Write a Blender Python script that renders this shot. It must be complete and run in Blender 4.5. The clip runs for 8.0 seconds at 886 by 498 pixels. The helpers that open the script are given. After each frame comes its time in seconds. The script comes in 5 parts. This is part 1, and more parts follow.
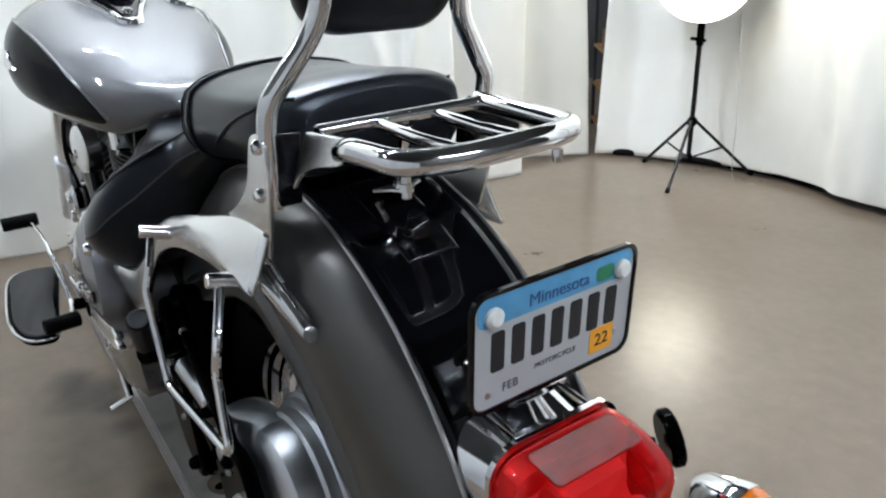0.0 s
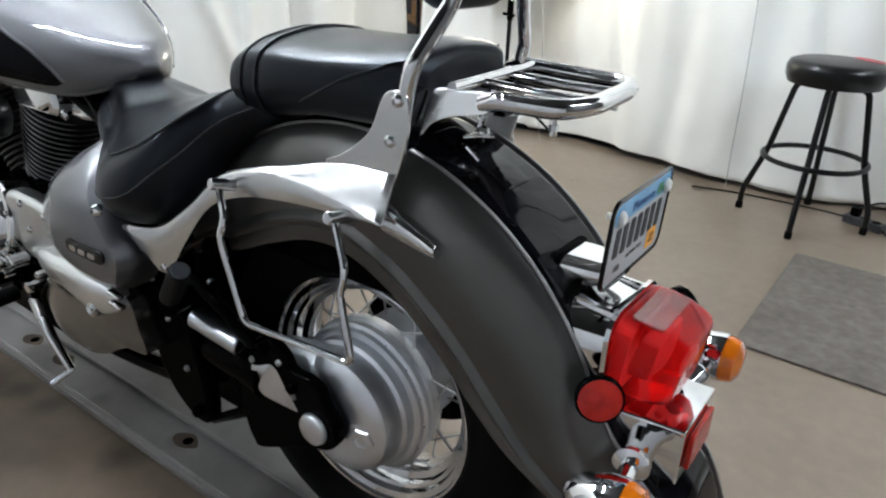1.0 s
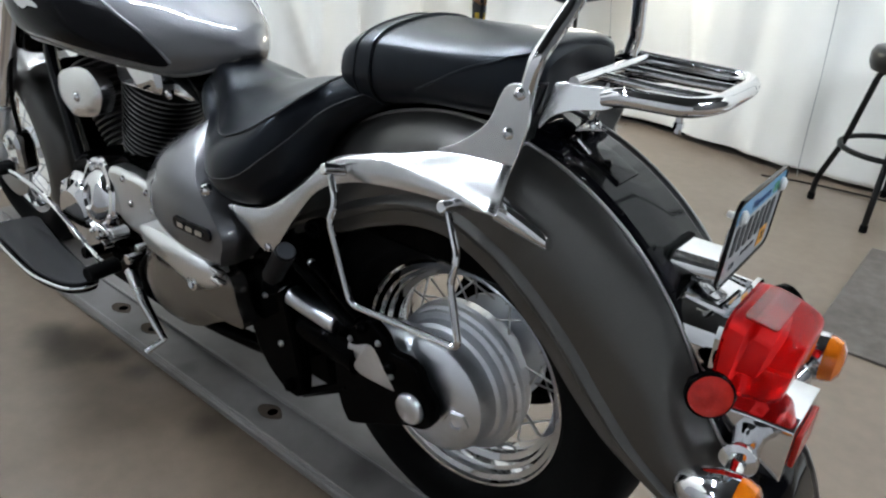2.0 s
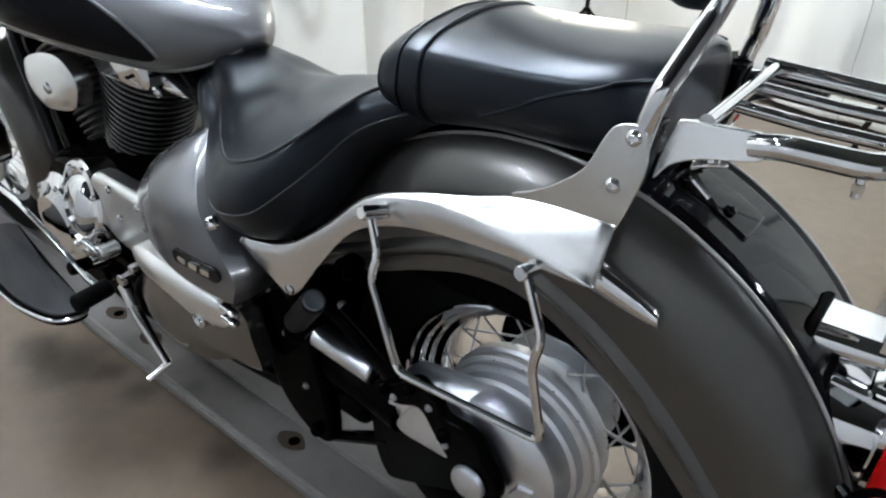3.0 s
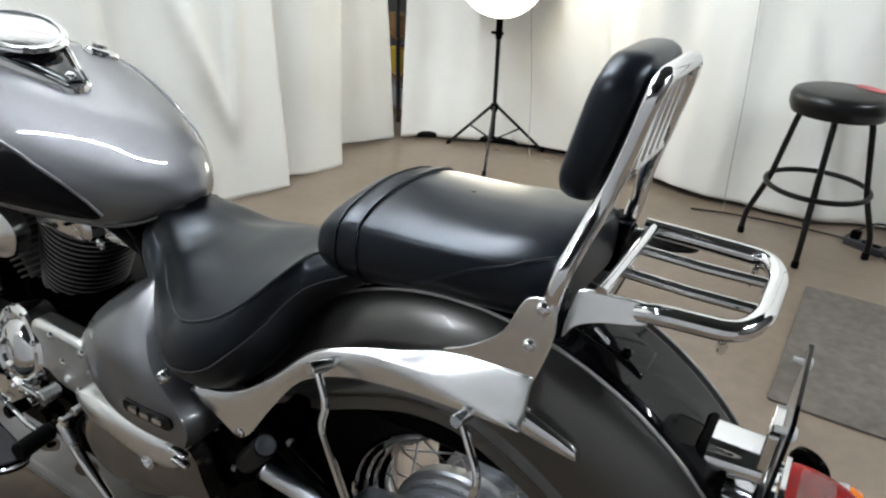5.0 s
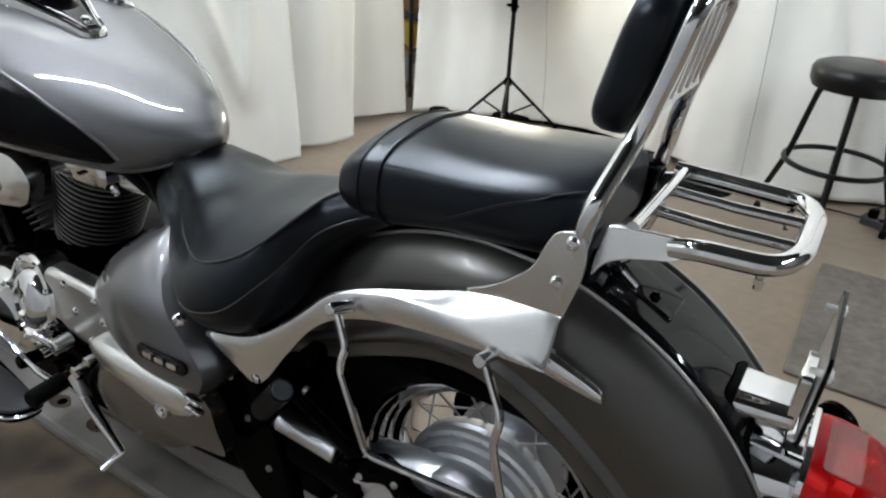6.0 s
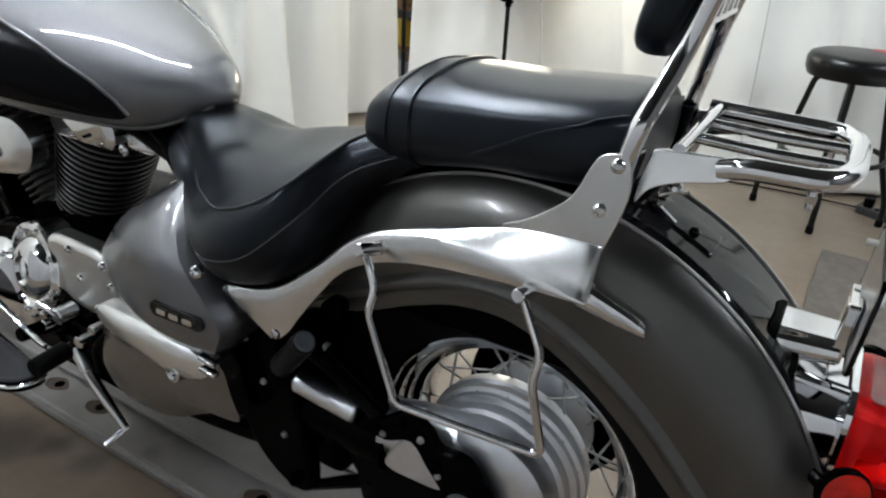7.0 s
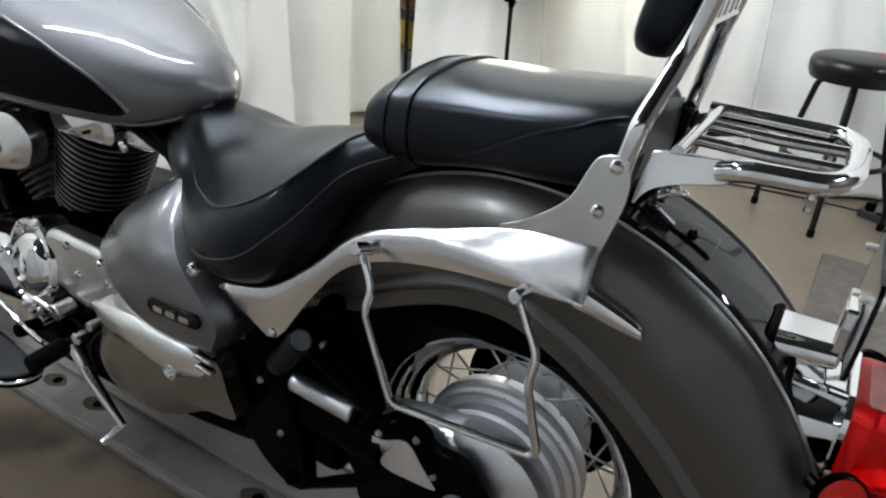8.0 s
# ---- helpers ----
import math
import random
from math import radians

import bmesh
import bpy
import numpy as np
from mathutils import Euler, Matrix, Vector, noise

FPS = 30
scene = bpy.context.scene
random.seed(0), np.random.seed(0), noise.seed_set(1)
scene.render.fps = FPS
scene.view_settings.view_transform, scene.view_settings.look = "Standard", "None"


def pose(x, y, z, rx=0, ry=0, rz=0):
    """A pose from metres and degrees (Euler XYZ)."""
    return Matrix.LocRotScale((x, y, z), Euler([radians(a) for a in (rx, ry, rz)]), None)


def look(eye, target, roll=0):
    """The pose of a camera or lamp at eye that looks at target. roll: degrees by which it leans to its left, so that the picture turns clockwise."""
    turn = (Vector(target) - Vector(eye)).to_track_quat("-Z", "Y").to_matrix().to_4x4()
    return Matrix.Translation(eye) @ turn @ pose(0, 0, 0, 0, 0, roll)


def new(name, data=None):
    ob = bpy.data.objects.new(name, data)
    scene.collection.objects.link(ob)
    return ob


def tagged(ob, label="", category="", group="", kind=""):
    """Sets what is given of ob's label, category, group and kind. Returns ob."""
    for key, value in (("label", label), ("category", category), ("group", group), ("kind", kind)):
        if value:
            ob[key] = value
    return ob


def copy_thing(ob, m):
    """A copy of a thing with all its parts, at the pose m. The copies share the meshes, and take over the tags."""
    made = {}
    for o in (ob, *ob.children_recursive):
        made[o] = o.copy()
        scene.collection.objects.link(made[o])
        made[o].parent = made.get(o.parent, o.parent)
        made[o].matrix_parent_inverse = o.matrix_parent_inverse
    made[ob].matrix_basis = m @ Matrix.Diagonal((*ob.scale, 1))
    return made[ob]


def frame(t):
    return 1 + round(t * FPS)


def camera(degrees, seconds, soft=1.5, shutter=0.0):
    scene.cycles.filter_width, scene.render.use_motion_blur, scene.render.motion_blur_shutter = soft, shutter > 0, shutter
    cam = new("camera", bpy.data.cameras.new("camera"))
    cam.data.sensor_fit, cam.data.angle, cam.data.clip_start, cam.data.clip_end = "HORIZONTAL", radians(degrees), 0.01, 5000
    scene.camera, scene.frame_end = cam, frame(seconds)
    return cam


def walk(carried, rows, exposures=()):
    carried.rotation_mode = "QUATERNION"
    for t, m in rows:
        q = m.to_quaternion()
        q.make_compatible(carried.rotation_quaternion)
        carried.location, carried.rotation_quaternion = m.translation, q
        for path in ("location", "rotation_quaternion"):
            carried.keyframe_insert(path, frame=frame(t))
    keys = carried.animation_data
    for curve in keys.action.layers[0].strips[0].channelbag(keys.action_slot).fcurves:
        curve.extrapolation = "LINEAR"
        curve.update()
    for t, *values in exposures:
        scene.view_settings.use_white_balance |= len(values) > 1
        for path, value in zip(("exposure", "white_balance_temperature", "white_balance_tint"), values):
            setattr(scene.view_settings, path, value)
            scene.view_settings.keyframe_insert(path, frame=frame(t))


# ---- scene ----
cam = camera(64.1, 8.0, soft=2.2)
PATH = [
    (0, (-0.7693, 0.3727, 1.023), (0.7563, -0.677, 0.267), -2.1),
    (0.5, (-0.695, 0.577, 1.047), (0.616, -0.698, 0.237), 2.6),
    (1, (-0.643, 0.778, 1.052), (0.398, -0.713, 0.22), 2.3),
    (1.5, (-0.63, 0.819, 1.05), (0.428, -0.616, 0.144), 2.2),
    (2, (-0.579, 0.841, 1.07), (0.537, -0.558, 0.177), 2.6),
    (2.2, (-0.549, 0.848, 1.082), (0.597, -0.538, 0.208), 2.7),
    (3.3, (-0.276, 0.673, 1.112), (0.653, -0.703, -0.004), 3.3),
    (3.5, (-0.247, 0.713, 1.108), (0.57, -0.798, 0.084), 4.9),
    (4, (-0.254, 0.77, 1.218), (0.375, -0.859, 0.242), 6.6),
    (4.2, (-0.279, 0.779, 1.242), (0.434, -0.838, 0.306), 4.9),
    (5.3, (-0.369, 0.745, 1.255), (0.561, -0.783, 0.36), 2.0),
    (5.5, (-0.366, 0.748, 1.247), (0.57, -0.769, 0.339), 1.9),
    (6, (-0.349, 0.767, 1.193), (0.57, -0.747, 0.264), 2.6),
    (6.5, (-0.32, 0.795, 1.11), (0.562, -0.746, 0.189), 1.9),
    (7, (-0.313, 0.812, 1.099), (0.578, -0.74, 0.206), 2.9),
    (7.5, (-0.316, 0.811, 1.101), (0.564, -0.746, 0.206), 3.5),
    (8, (-0.316, 0.807, 1.098), (0.579, -0.743, 0.204), 3.4),
]
walk(cam, [(t, look(eye, target, roll)) for t, eye, target, roll in PATH],
     exposures=[(0, 0.27, 6200, 10), (1.0, 0.17, 6300, 10), (2.0, 0.20, 6200, 10), (3.5, 0.5, 6200, 10), (4.0, 0.45, 6350, 10), (5.5, 0.0, 6520, 10), (8.0, 0.05, 6420, 10)])

# ---- world and light ----
world = bpy.data.worlds.new("studio")
scene.world = world
world.use_nodes = True
world.node_tree.nodes["Background"].inputs[0].default_value = (0.05, 0.05, 0.055, 1)
world.node_tree.nodes["Background"].inputs[1].default_value = 0.3
scene.view_settings.exposure = 0.0


# ---- materials ----
def mat(name, color, rough=0.5, metal=0.0, coat=0.0, var=0.08, scale=12.0, bump=0.0, bump_scale=200.0, rough_var=0.1,
        spec=0.5, emit=None, strength=0.0, transmission=0.0, ior=1.45, stain=0.0, stain_scale=2.0, stretch=None):
    """A procedural surface: base colour varied at two scales, roughness wear and fine relief."""
    m = bpy.data.materials.new(name)
    m.use_nodes = True
    nt = m.node_tree
    nodes, links = nt.nodes, nt.links
    b = nodes["Principled BSDF"]
    b.inputs["Metallic"].default_value = metal
    b.inputs["Specular IOR Level"].default_value = spec
    b.inputs["Coat Weight"].default_value = coat
    b.inputs["Coat Roughness"].default_value = 0.02
    b.inputs["Transmission Weight"].default_value = transmission
    b.inputs["IOR"].default_value = ior
    co = nodes.new("ShaderNodeTexCoord")
    source = co.outputs["Object"]
    if stretch:
        mp = nodes.new("ShaderNodeMapping")
        mp.inputs["Scale"].default_value = stretch
        links.new(source, mp.inputs[0])
        source = mp.outputs[0]
    n1 = nodes.new("ShaderNodeTexNoise")
    n1.inputs["Scale"].default_value = scale
    n1.inputs["Detail"].default_value = 6
    links.new(source, n1.inputs["Vector"])
    n2 = nodes.new("ShaderNodeTexNoise")
    n2.inputs["Scale"].default_value = stain_scale
    n2.inputs["Detail"].default_value = 7
    n2.inputs["Roughness"].default_value = 0.62
    links.new(source, n2.inputs["Vector"])
    ramp = nodes.new("ShaderNodeValToRGB")
    lo, hi = 1 - var, 1 + var
    ramp.color_ramp.elements[0].color = (color[0] * lo, color[1] * lo, color[2] * lo, 1)
    ramp.color_ramp.elements[1].color = (color[0] * hi, color[1] * hi, color[2] * hi, 1)
    ramp.color_ramp.elements[0].position, ramp.color_ramp.elements[1].position = 0.3, 0.7
    links.new(n1.outputs["Fac"], ramp.inputs["Fac"])
    out = ramp.outputs["Color"]
    if stain:
        mix = nodes.new("ShaderNodeMix")
        mix.data_type = "RGBA"
        mix.blend_type = "MULTIPLY"
        r2 = nodes.new("ShaderNodeValToRGB")
        r2.color_ramp.elements[0].position, r2.color_ramp.elements[1].position = 0.2, 0.8
        k = 1 - stain
        r2.color_ramp.elements[0].color = (k, k * 0.97, k * 0.94, 1)
        r2.color_ramp.elements[1].color = (1, 1, 1, 1)
        links.new(n2.outputs["Fac"], r2.inputs["Fac"])
        mix.inputs["Factor"].default_value = 1.0
        links.new(out, mix.inputs["A"])
        links.new(r2.outputs["Color"], mix.inputs["B"])
        out = mix.outputs["Result"]
    links.new(out, b.inputs["Base Color"])
    mr = nodes.new("ShaderNodeMapRange")
    mr.inputs["To Min"].default_value = max(0.0, rough - rough_var * rough)
    mr.inputs["To Max"].default_value = min(1.0, rough + rough_var * rough)
    links.new(n2.outputs["Fac"], mr.inputs["Value"])
    links.new(mr.outputs["Result"], b.inputs["Roughness"])
    if bump:
        n3 = nodes.new("ShaderNodeTexNoise")
        n3.inputs["Scale"].default_value = bump_scale
        n3.inputs["Detail"].default_value = 4
        links.new(source, n3.inputs["Vector"])
        bp = nodes.new("ShaderNodeBump")
        bp.inputs["Strength"].default_value = bump
        bp.inputs["Distance"].default_value = 0.002
        links.new(n3.outputs["Fac"], bp.inputs["Height"])
        links.new(bp.outputs["Normal"], b.inputs["Normal"])
    if emit:
        b.inputs["Emission Color"].default_value = (*emit, 1)
        b.inputs["Emission Strength"].default_value = strength
    return m


SILVER = mat("silver_metallic_paint", (0.140, 0.139, 0.146), 0.52, 0.92, 1.0, 0.1, 900, rough_var=0.05)
GREY = mat("graphite_metallic_paint", (0.110, 0.106, 0.101), 0.33, 0.88, 0.25, 0.08, 900, rough_var=0.06)
# The highlight along the fender fold is put into this pale bead colour.
BEAD = mat("edge_highlight_paint", (0.42, 0.41, 0.40), 0.3, 0.9, 0.3, 0.05, 300)
BLACKPAINT = mat("gloss_black_paint", (0.002, 0.002, 0.003), 0.07, 0.0, 0.0, 0.1, 300, spec=0.26)
CHARCOAL = mat("charcoal_metallic_paint", (0.004, 0.004, 0.005), 0.22, 0.0, 0.0, 0.1, 900, spec=0.08)
CHROME = mat("chrome", (0.78, 0.78, 0.79), 0.06, 1.0, 0.0, 0.02, 8, rough_var=0.5)
SATIN = mat("polished_chrome_plate", (0.82, 0.82, 0.815), 0.25, 1.0, 0.0, 0.03, 6, rough_var=0.3)
POLISHED = mat("polished_alloy", (0.86, 0.86, 0.855), 0.3, 1.0, 0.0, 0.04, 20, rough_var=0.15)
ALLOY = mat("cast_alloy", (0.74, 0.76, 0.80), 0.34, 1.0, 0.0, 0.05, 40, bump=0.1, bump_scale=500)
STEEL = mat("zinc_steel", (0.45, 0.45, 0.45), 0.35, 1.0, 0.0, 0.1, 60)
LEATHER = mat("black_leather", (0.0058, 0.0066, 0.009), 0.28, 0.0, 0.0, 0.05, 60, spec=0.32, rough_var=0.05, stain_scale=8)
LEATHER.node_tree.nodes["Principled BSDF"].inputs["Specular Tint"].default_value = (0.80, 0.89, 1.0, 1)
THREAD = mat("worn_seam_thread", (0.022, 0.023, 0.026), 0.55, 0.0, 0.0, 0.3, 120)
RUBBER = mat("black_rubber", (0.003, 0.003, 0.003), 0.6, spec=0.06, bump=0.2, bump_scale=150)
BLACKMETAL = mat("gloss_black_metal", (0.001, 0.001, 0.001), 0.12, 0.0, 0.0, 0.2, 50, spec=0.02, bump=0.05)
FINMETAL = mat("black_cylinder_metal", (0.006, 0.006, 0.006), 0.45, 0.0, 0.0, 0.2, 80)
FINEDGE = mat("pale_fin_edge", (0.11, 0.108, 0.103), 0.4, 0.85)
RED = mat("red_lens", (0.80, 0.004, 0.004), 0.05, 0.0, 0.0, 0.03, 10, spec=0.35, transmission=0.75, ior=1.25)
REDDEEP = mat("deep_red_reflector", (0.42, 0.012, 0.006), 0.25, 0.0, 0.1, 0.25, 60, bump=0.2, bump_scale=260)
CLEAR = mat("clear_lens", (0.84, 0.60, 0.56), 0.10, 0.0, 0.0, 0.2, 30, transmission=0.76, ior=1.35)
AMBER = mat("amber_lens", (0.8, 0.19, 0.005), 0.12, 0.0, 1.0, 0.06, 40, bump=0.5, bump_scale=120, transmission=0.3)
PLATEWHITE = mat("plate_white", (0.41, 0.42, 0.43), 0.35, 0.0, 0.2, 0.03, 30)
PLATEBLUE = mat("plate_blue", (0.09, 0.31, 0.54), 0.35, 0.0, 0.2, 0.15, 40)
PLATEGREEN = mat("plate_green", (0.03, 0.2, 0.1), 0.4)
INK = mat("plate_ink", (0.008, 0.009, 0.012), 0.5)
NAVY = mat("plate_navy", (0.02, 0.06, 0.2), 0.5)
ORANGE = mat("orange_sticker", (0.85, 0.38, 0.03), 0.5)
NYLON = mat("white_nylon", (0.75, 0.75, 0.72), 0.4)
FABRIC = mat("white_curtain_fabric", (0.87, 0.872, 0.825), 0.9, 0.0, 0.0, 0.025, 3, bump=0.25, bump_scale=420, stain=0.05, stain_scale=1.3)
# Near curtain's weaker light is put into this grey; lamp back and carton share it.
GREYCLOTH = mat("greyed_fabric", (0.4, 0.4, 0.405), 0.9, 0.0, 0.0, 0.03, 3, bump=0.2, bump_scale=420)
CONCRETE = mat("sealed_concrete", (0.208, 0.163, 0.122), 0.28, 0.0, 0.0, 0.08, 22, stain=0.26, stain_scale=3.6, rough_var=0.06, spec=0.6)
PLATFORM = mat("worn_grey_deck", (0.27, 0.256, 0.252), 0.32, 0.12, 0.0, 0.10, 14, stain=0.42, stain_scale=3.0, rough_var=0.25)
RUST = mat("rust_stain", (0.06, 0.042, 0.03), 0.9, var=0.3)
MATGREY = mat("grey_carpet_mat", (0.135, 0.117, 0.10), 0.95, 0.0, 0.0, 0.22, 30, stain=0.45, stain_scale=3.2)
VINYL = mat("black_vinyl", (0.005, 0.005, 0.005), 0.3, 0.0, 0.0, 0.2, 40, spec=0.35)
BLACKTUBE = mat("black_enamel_tube", (0.004, 0.004, 0.004), 0.3, 0.0, 0.0, 0.15, 30, spec=0.3)
PINK = mat("red_printed_label", (0.45, 0.05, 0.06), 0.3)
CEILING = mat("dark_ceiling_paint", (0.03, 0.03, 0.03), 0.9, bump=0.1)
WALLPAINT = mat("dark_wall_paint", (0.09, 0.09, 0.09), 0.85, bump=0.1, stain=0.1)
LAMPSKIN = mat("white_lantern_fabric", (0.9, 0.9, 0.88), 0.8, emit=(1.0, 0.93, 0.74), strength=12.0)
TUBEGLOW = mat("fluorescent_tube", (0.9, 0.9, 0.9), 0.5, emit=(0.88, 0.95, 1.02), strength=328.0)
WHITEPAINT = mat("white_enamel", (0.7, 0.7, 0.68), 0.5)
WIRE = mat("grey_wire", (0.42, 0.42, 0.4), 0.6)
YELLOW = mat("yellow_carton", (0.55, 0.38, 0.03), 0.6)
WOODCRATE = mat("brown_wood", (0.25, 0.13, 0.05), 0.6, var=0.25, scale=20)
DARKBOX = mat("dark_plastic", (0.03, 0.03, 0.035), 0.5)
BLUEBOX = mat("blue_carton", (0.08, 0.25, 0.5), 0.5)
DIAL = mat("dial_face", (0.08, 0.082, 0.08), 0.4)
GLASS = mat("gauge_glass", (1, 1, 1), 0.02, transmission=1.0, ior=1.45, var=0.0)


# ---- mesh helpers ----
def part(name, bm, material, parent=None, label="", angle=35, bevel=0.0, subsurf=0, solid=0.0):
    """Links a bmesh as one mesh object under a thing or a part."""
    bmesh.ops.recalc_face_normals(bm, faces=bm.faces)
    me = bpy.data.meshes.new(name)
    bm.to_mesh(me)
    bm.free()
    me.materials.append(material)
    me.shade_smooth()
    me.set_sharp_from_angle(angle=radians(angle))
    ob = new(name, me)
    if parent:
        ob.parent = parent
    if label:
        ob["label"] = label
    if solid:
        mod = ob.modifiers.new("solid", "SOLIDIFY")
        mod.thickness, mod.offset = solid, -1
    if bevel:
        mod = ob.modifiers.new("bevel", "BEVEL")
        mod.width, mod.segments, mod.limit_method, mod.angle_limit = bevel, 3, "ANGLE", radians(40)
    if subsurf:
        mod = ob.modifiers.new("subsurf", "SUBSURF")
        mod.levels = mod.render_levels = subsurf
    return ob


def thing(name, label, category, group="", at=(0, 0, 0), turn=0):
    ob = new(name)
    ob.empty_display_size = 0.1
    ob.matrix_basis = pose(*at, 0, 0, turn)
    return tagged(ob, label, category, group)


def V(*a):
    return Vector(a)


def smooth_path(pts, steps=6, closed=False):
    """A Catmull-Rom line through the points."""
    pts = [Vector(p) for p in pts]
    n = len(pts)
    out = []
    last = n if closed else n - 1
    for i in range(last):
        p1, p2 = pts[i], pts[(i + 1) % n]
        p0 = pts[(i - 1) % n] if closed or i > 0 else p1 * 2 - p2
        p3 = pts[(i + 2) % n] if closed or i + 2 < n else p2 * 2 - p1
        for k in range(steps):
            t = k / steps
            out.append(0.5 * (2 * p1 + (p2 - p0) * t + (2 * p0 - 5 * p1 + 4 * p2 - p3) * t * t + (3 * p1 - p0 - 3 * p2 + p3) * t ** 3))
    if not closed:
        out.append(pts[-1])
    return out


def fillet_path(pts, radius=0.03, steps=6, closed=False):
    """A polyline with rounded bends."""
    pts = [Vector(p) for p in pts]
    n = len(pts)
    out = []
    for i in range(n):
        if not closed and i in (0, n - 1):
            out.append(pts[i])
            continue
        a, b, c = pts[(i - 1) % n], pts[i], pts[(i + 1) % n]
        r = min(radius, (a - b).length * 0.45, (c - b).length * 0.45)
        p, q = b + (a - b).normalized() * r, b + (c - b).normalized() * r
        for k in range(steps + 1):
            t = k / steps
            out.append((1 - t) ** 2 * p + 2 * t * (1 - t) * b + t * t * q)
    return out


def sweep(bm, path, r, n=12, closed=False, flat=1.0, up=None):
    """A round (or flattened) bar along a path; r may be a list."""
    path = [Vector(p) for p in path]
    m = len(path)
    radii = r if isinstance(r, (list, tuple)) else [r] * m
    rings = []
    side = None
    for i in range(m):
        a = path[(i - 1) % m] if closed or i else path[0]
        b = path[(i + 1) % m] if closed or i < m - 1 else path[-1]
        d = (b - a).normalized()
        if side is None:
            ref = Vector(up) if up else (V(0, 0, 1) if abs(d.z) < 0.9 else V(1, 0, 0))
            side = d.cross(ref).normalized()
        side = (side - d * side.dot(d)).normalized()
        other = d.cross(side)
        rings.append([bm.verts.new(path[i] + radii[i] * (math.cos(t) * side + flat * math.sin(t) * other))
                      for t in (2 * math.pi * k / n for k in range(n))])
    for i in range(m if closed else m - 1):
        p, q = rings[i], rings[(i + 1) % m]
        for k in range(n):
            bm.faces.new((p[k], p[(k + 1) % n], q[(k + 1) % n], q[k]))
    if not closed:
        bm.faces.new(rings[0][::-1])
        bm.faces.new(rings[-1])
    return bm


def loft(bm, rings, closed=True, cap=True):
    vs = [[bm.verts.new(p) for p in ring] for ring in rings]
    n = len(vs[0])
    for a, b in zip(vs, vs[1:]):
        for k in range(n if closed else n - 1):
            bm.faces.new((a[k], a[(k + 1) % n], b[(k + 1) % n], b[k]))
    if cap and closed:
        bm.faces.new(vs[0][::-1])
        bm.faces.new(vs[-1])
    return bm


def axis_frame(axis):
    d = Vector(axis).normalized()
    s = d.cross(V(0, 0, 1) if abs(d.z) < 0.9 else V(1, 0, 0)).normalized()
    return d, s, d.cross(s)


def lathe(bm, profile, at, axis, n=32, cap=True):
    """Turns (distance along the axis, radius) pairs about an axis."""
    d, s, u = axis_frame(axis)
    at = Vector(at)
    rings = []
    for h, r in profile:
        rings.append([at + d * h + max(r, 1e-4) * (math.cos(t) * s + math.sin(t) * u) for t in (2 * math.pi * k / n for k in range(n))])
    return loft(bm, rings, cap=cap)


def rod(bm, a, b, r, r2=None, n=16, edge=0.0):
    a, b = Vector(a), Vector(b)
    h = (b - a).length
    r2 = r if r2 is None else r2
    e = edge or min(r, r2, h) * 0.15
    return lathe(bm, [(0, r - e), (e, r), (h - e, r2), (h, r2 - e)], a, b - a, n)


def box(bm, at, size, turn=(0, 0, 0)):
    m = pose(*at, *turn) @ Matrix.Diagonal((*size, 1))
    bmesh.ops.create_cube(bm, size=1.0, matrix=m)
    return bm


def slab(bm, outline, place, t0, t1):
    """A plate: a 2D outline, set into space by place(u, v, w), from w = t0 to w = t1."""
    a = [bm.verts.new(place(u, v, t0)) for u, v in outline]
    b = [bm.verts.new(place(u, v, t1)) for u, v in outline]
    n = len(a)
    bm.faces.new(a)
    bm.faces.new(b[::-1])
    for k in range(n):
        bm.faces.new((a[k], a[(k + 1) % n], b[(k + 1) % n], b[k]))
    return bm


def curve2(pts, steps=6, closed=True):
    return [(p.x, p.y) for p in smooth_path([(u, v, 0) for u, v in pts], steps, closed)]


def rounded(w, h, r, n=6):
    """A rounded rectangle about the origin."""
    out = []
    for cx, cy, a in ((w / 2 - r, h / 2 - r, 0), (-w / 2 + r, h / 2 - r, 90), (-w / 2 + r, -h / 2 + r, 180), (w / 2 - r, -h / 2 + r, 270)):
        for k in range(n + 1):
            t = radians(a + 90 * k / n)
            out.append((cx + r * math.cos(t), cy + r * math.sin(t)))
    return out


def ease(xs, ys, x):
    """A smooth line through a few knots."""
    pts = sorted(zip(xs, ys))
    if x <= pts[0][0]:
        return pts[0][1]
    if x >= pts[-1][0]:
        return pts[-1][1]
    for i in range(len(pts) - 1):
        if pts[i][0] <= x <= pts[i + 1][0]:
            break
    (x1, y1), (x2, y2) = pts[i], pts[i + 1]
    h = x2 - x1
    m1 = (y2 - pts[i - 1][1]) / (x2 - pts[i - 1][0]) if i else (y2 - y1) / h
    m2 = (pts[i + 2][1] - y1) / (pts[i + 2][0] - x1) if i + 2 < len(pts) else (y2 - y1) / h
    t = (x - x1) / h
    return ((2 * t ** 3 - 3 * t * t + 1) * y1 + (t ** 3 - 2 * t * t + t) * h * m1 + (-2 * t ** 3 + 3 * t * t) * y2 + (t ** 3 - t * t) * h * m2)


def bolt(name, at, axis, r, parent, material=None, h=0.006):
    """A hexagon-socket button head."""
    bm = bmesh.new()
    lathe(bm, [(0, r), (h * 0.4, r), (h * 0.85, r * 0.75), (h, r * 0.45), (h * 0.55, r * 0.4), (h * 0.5, 0)], at, axis, 20)
    return part(name, bm, material or CHROME, parent, angle=50)


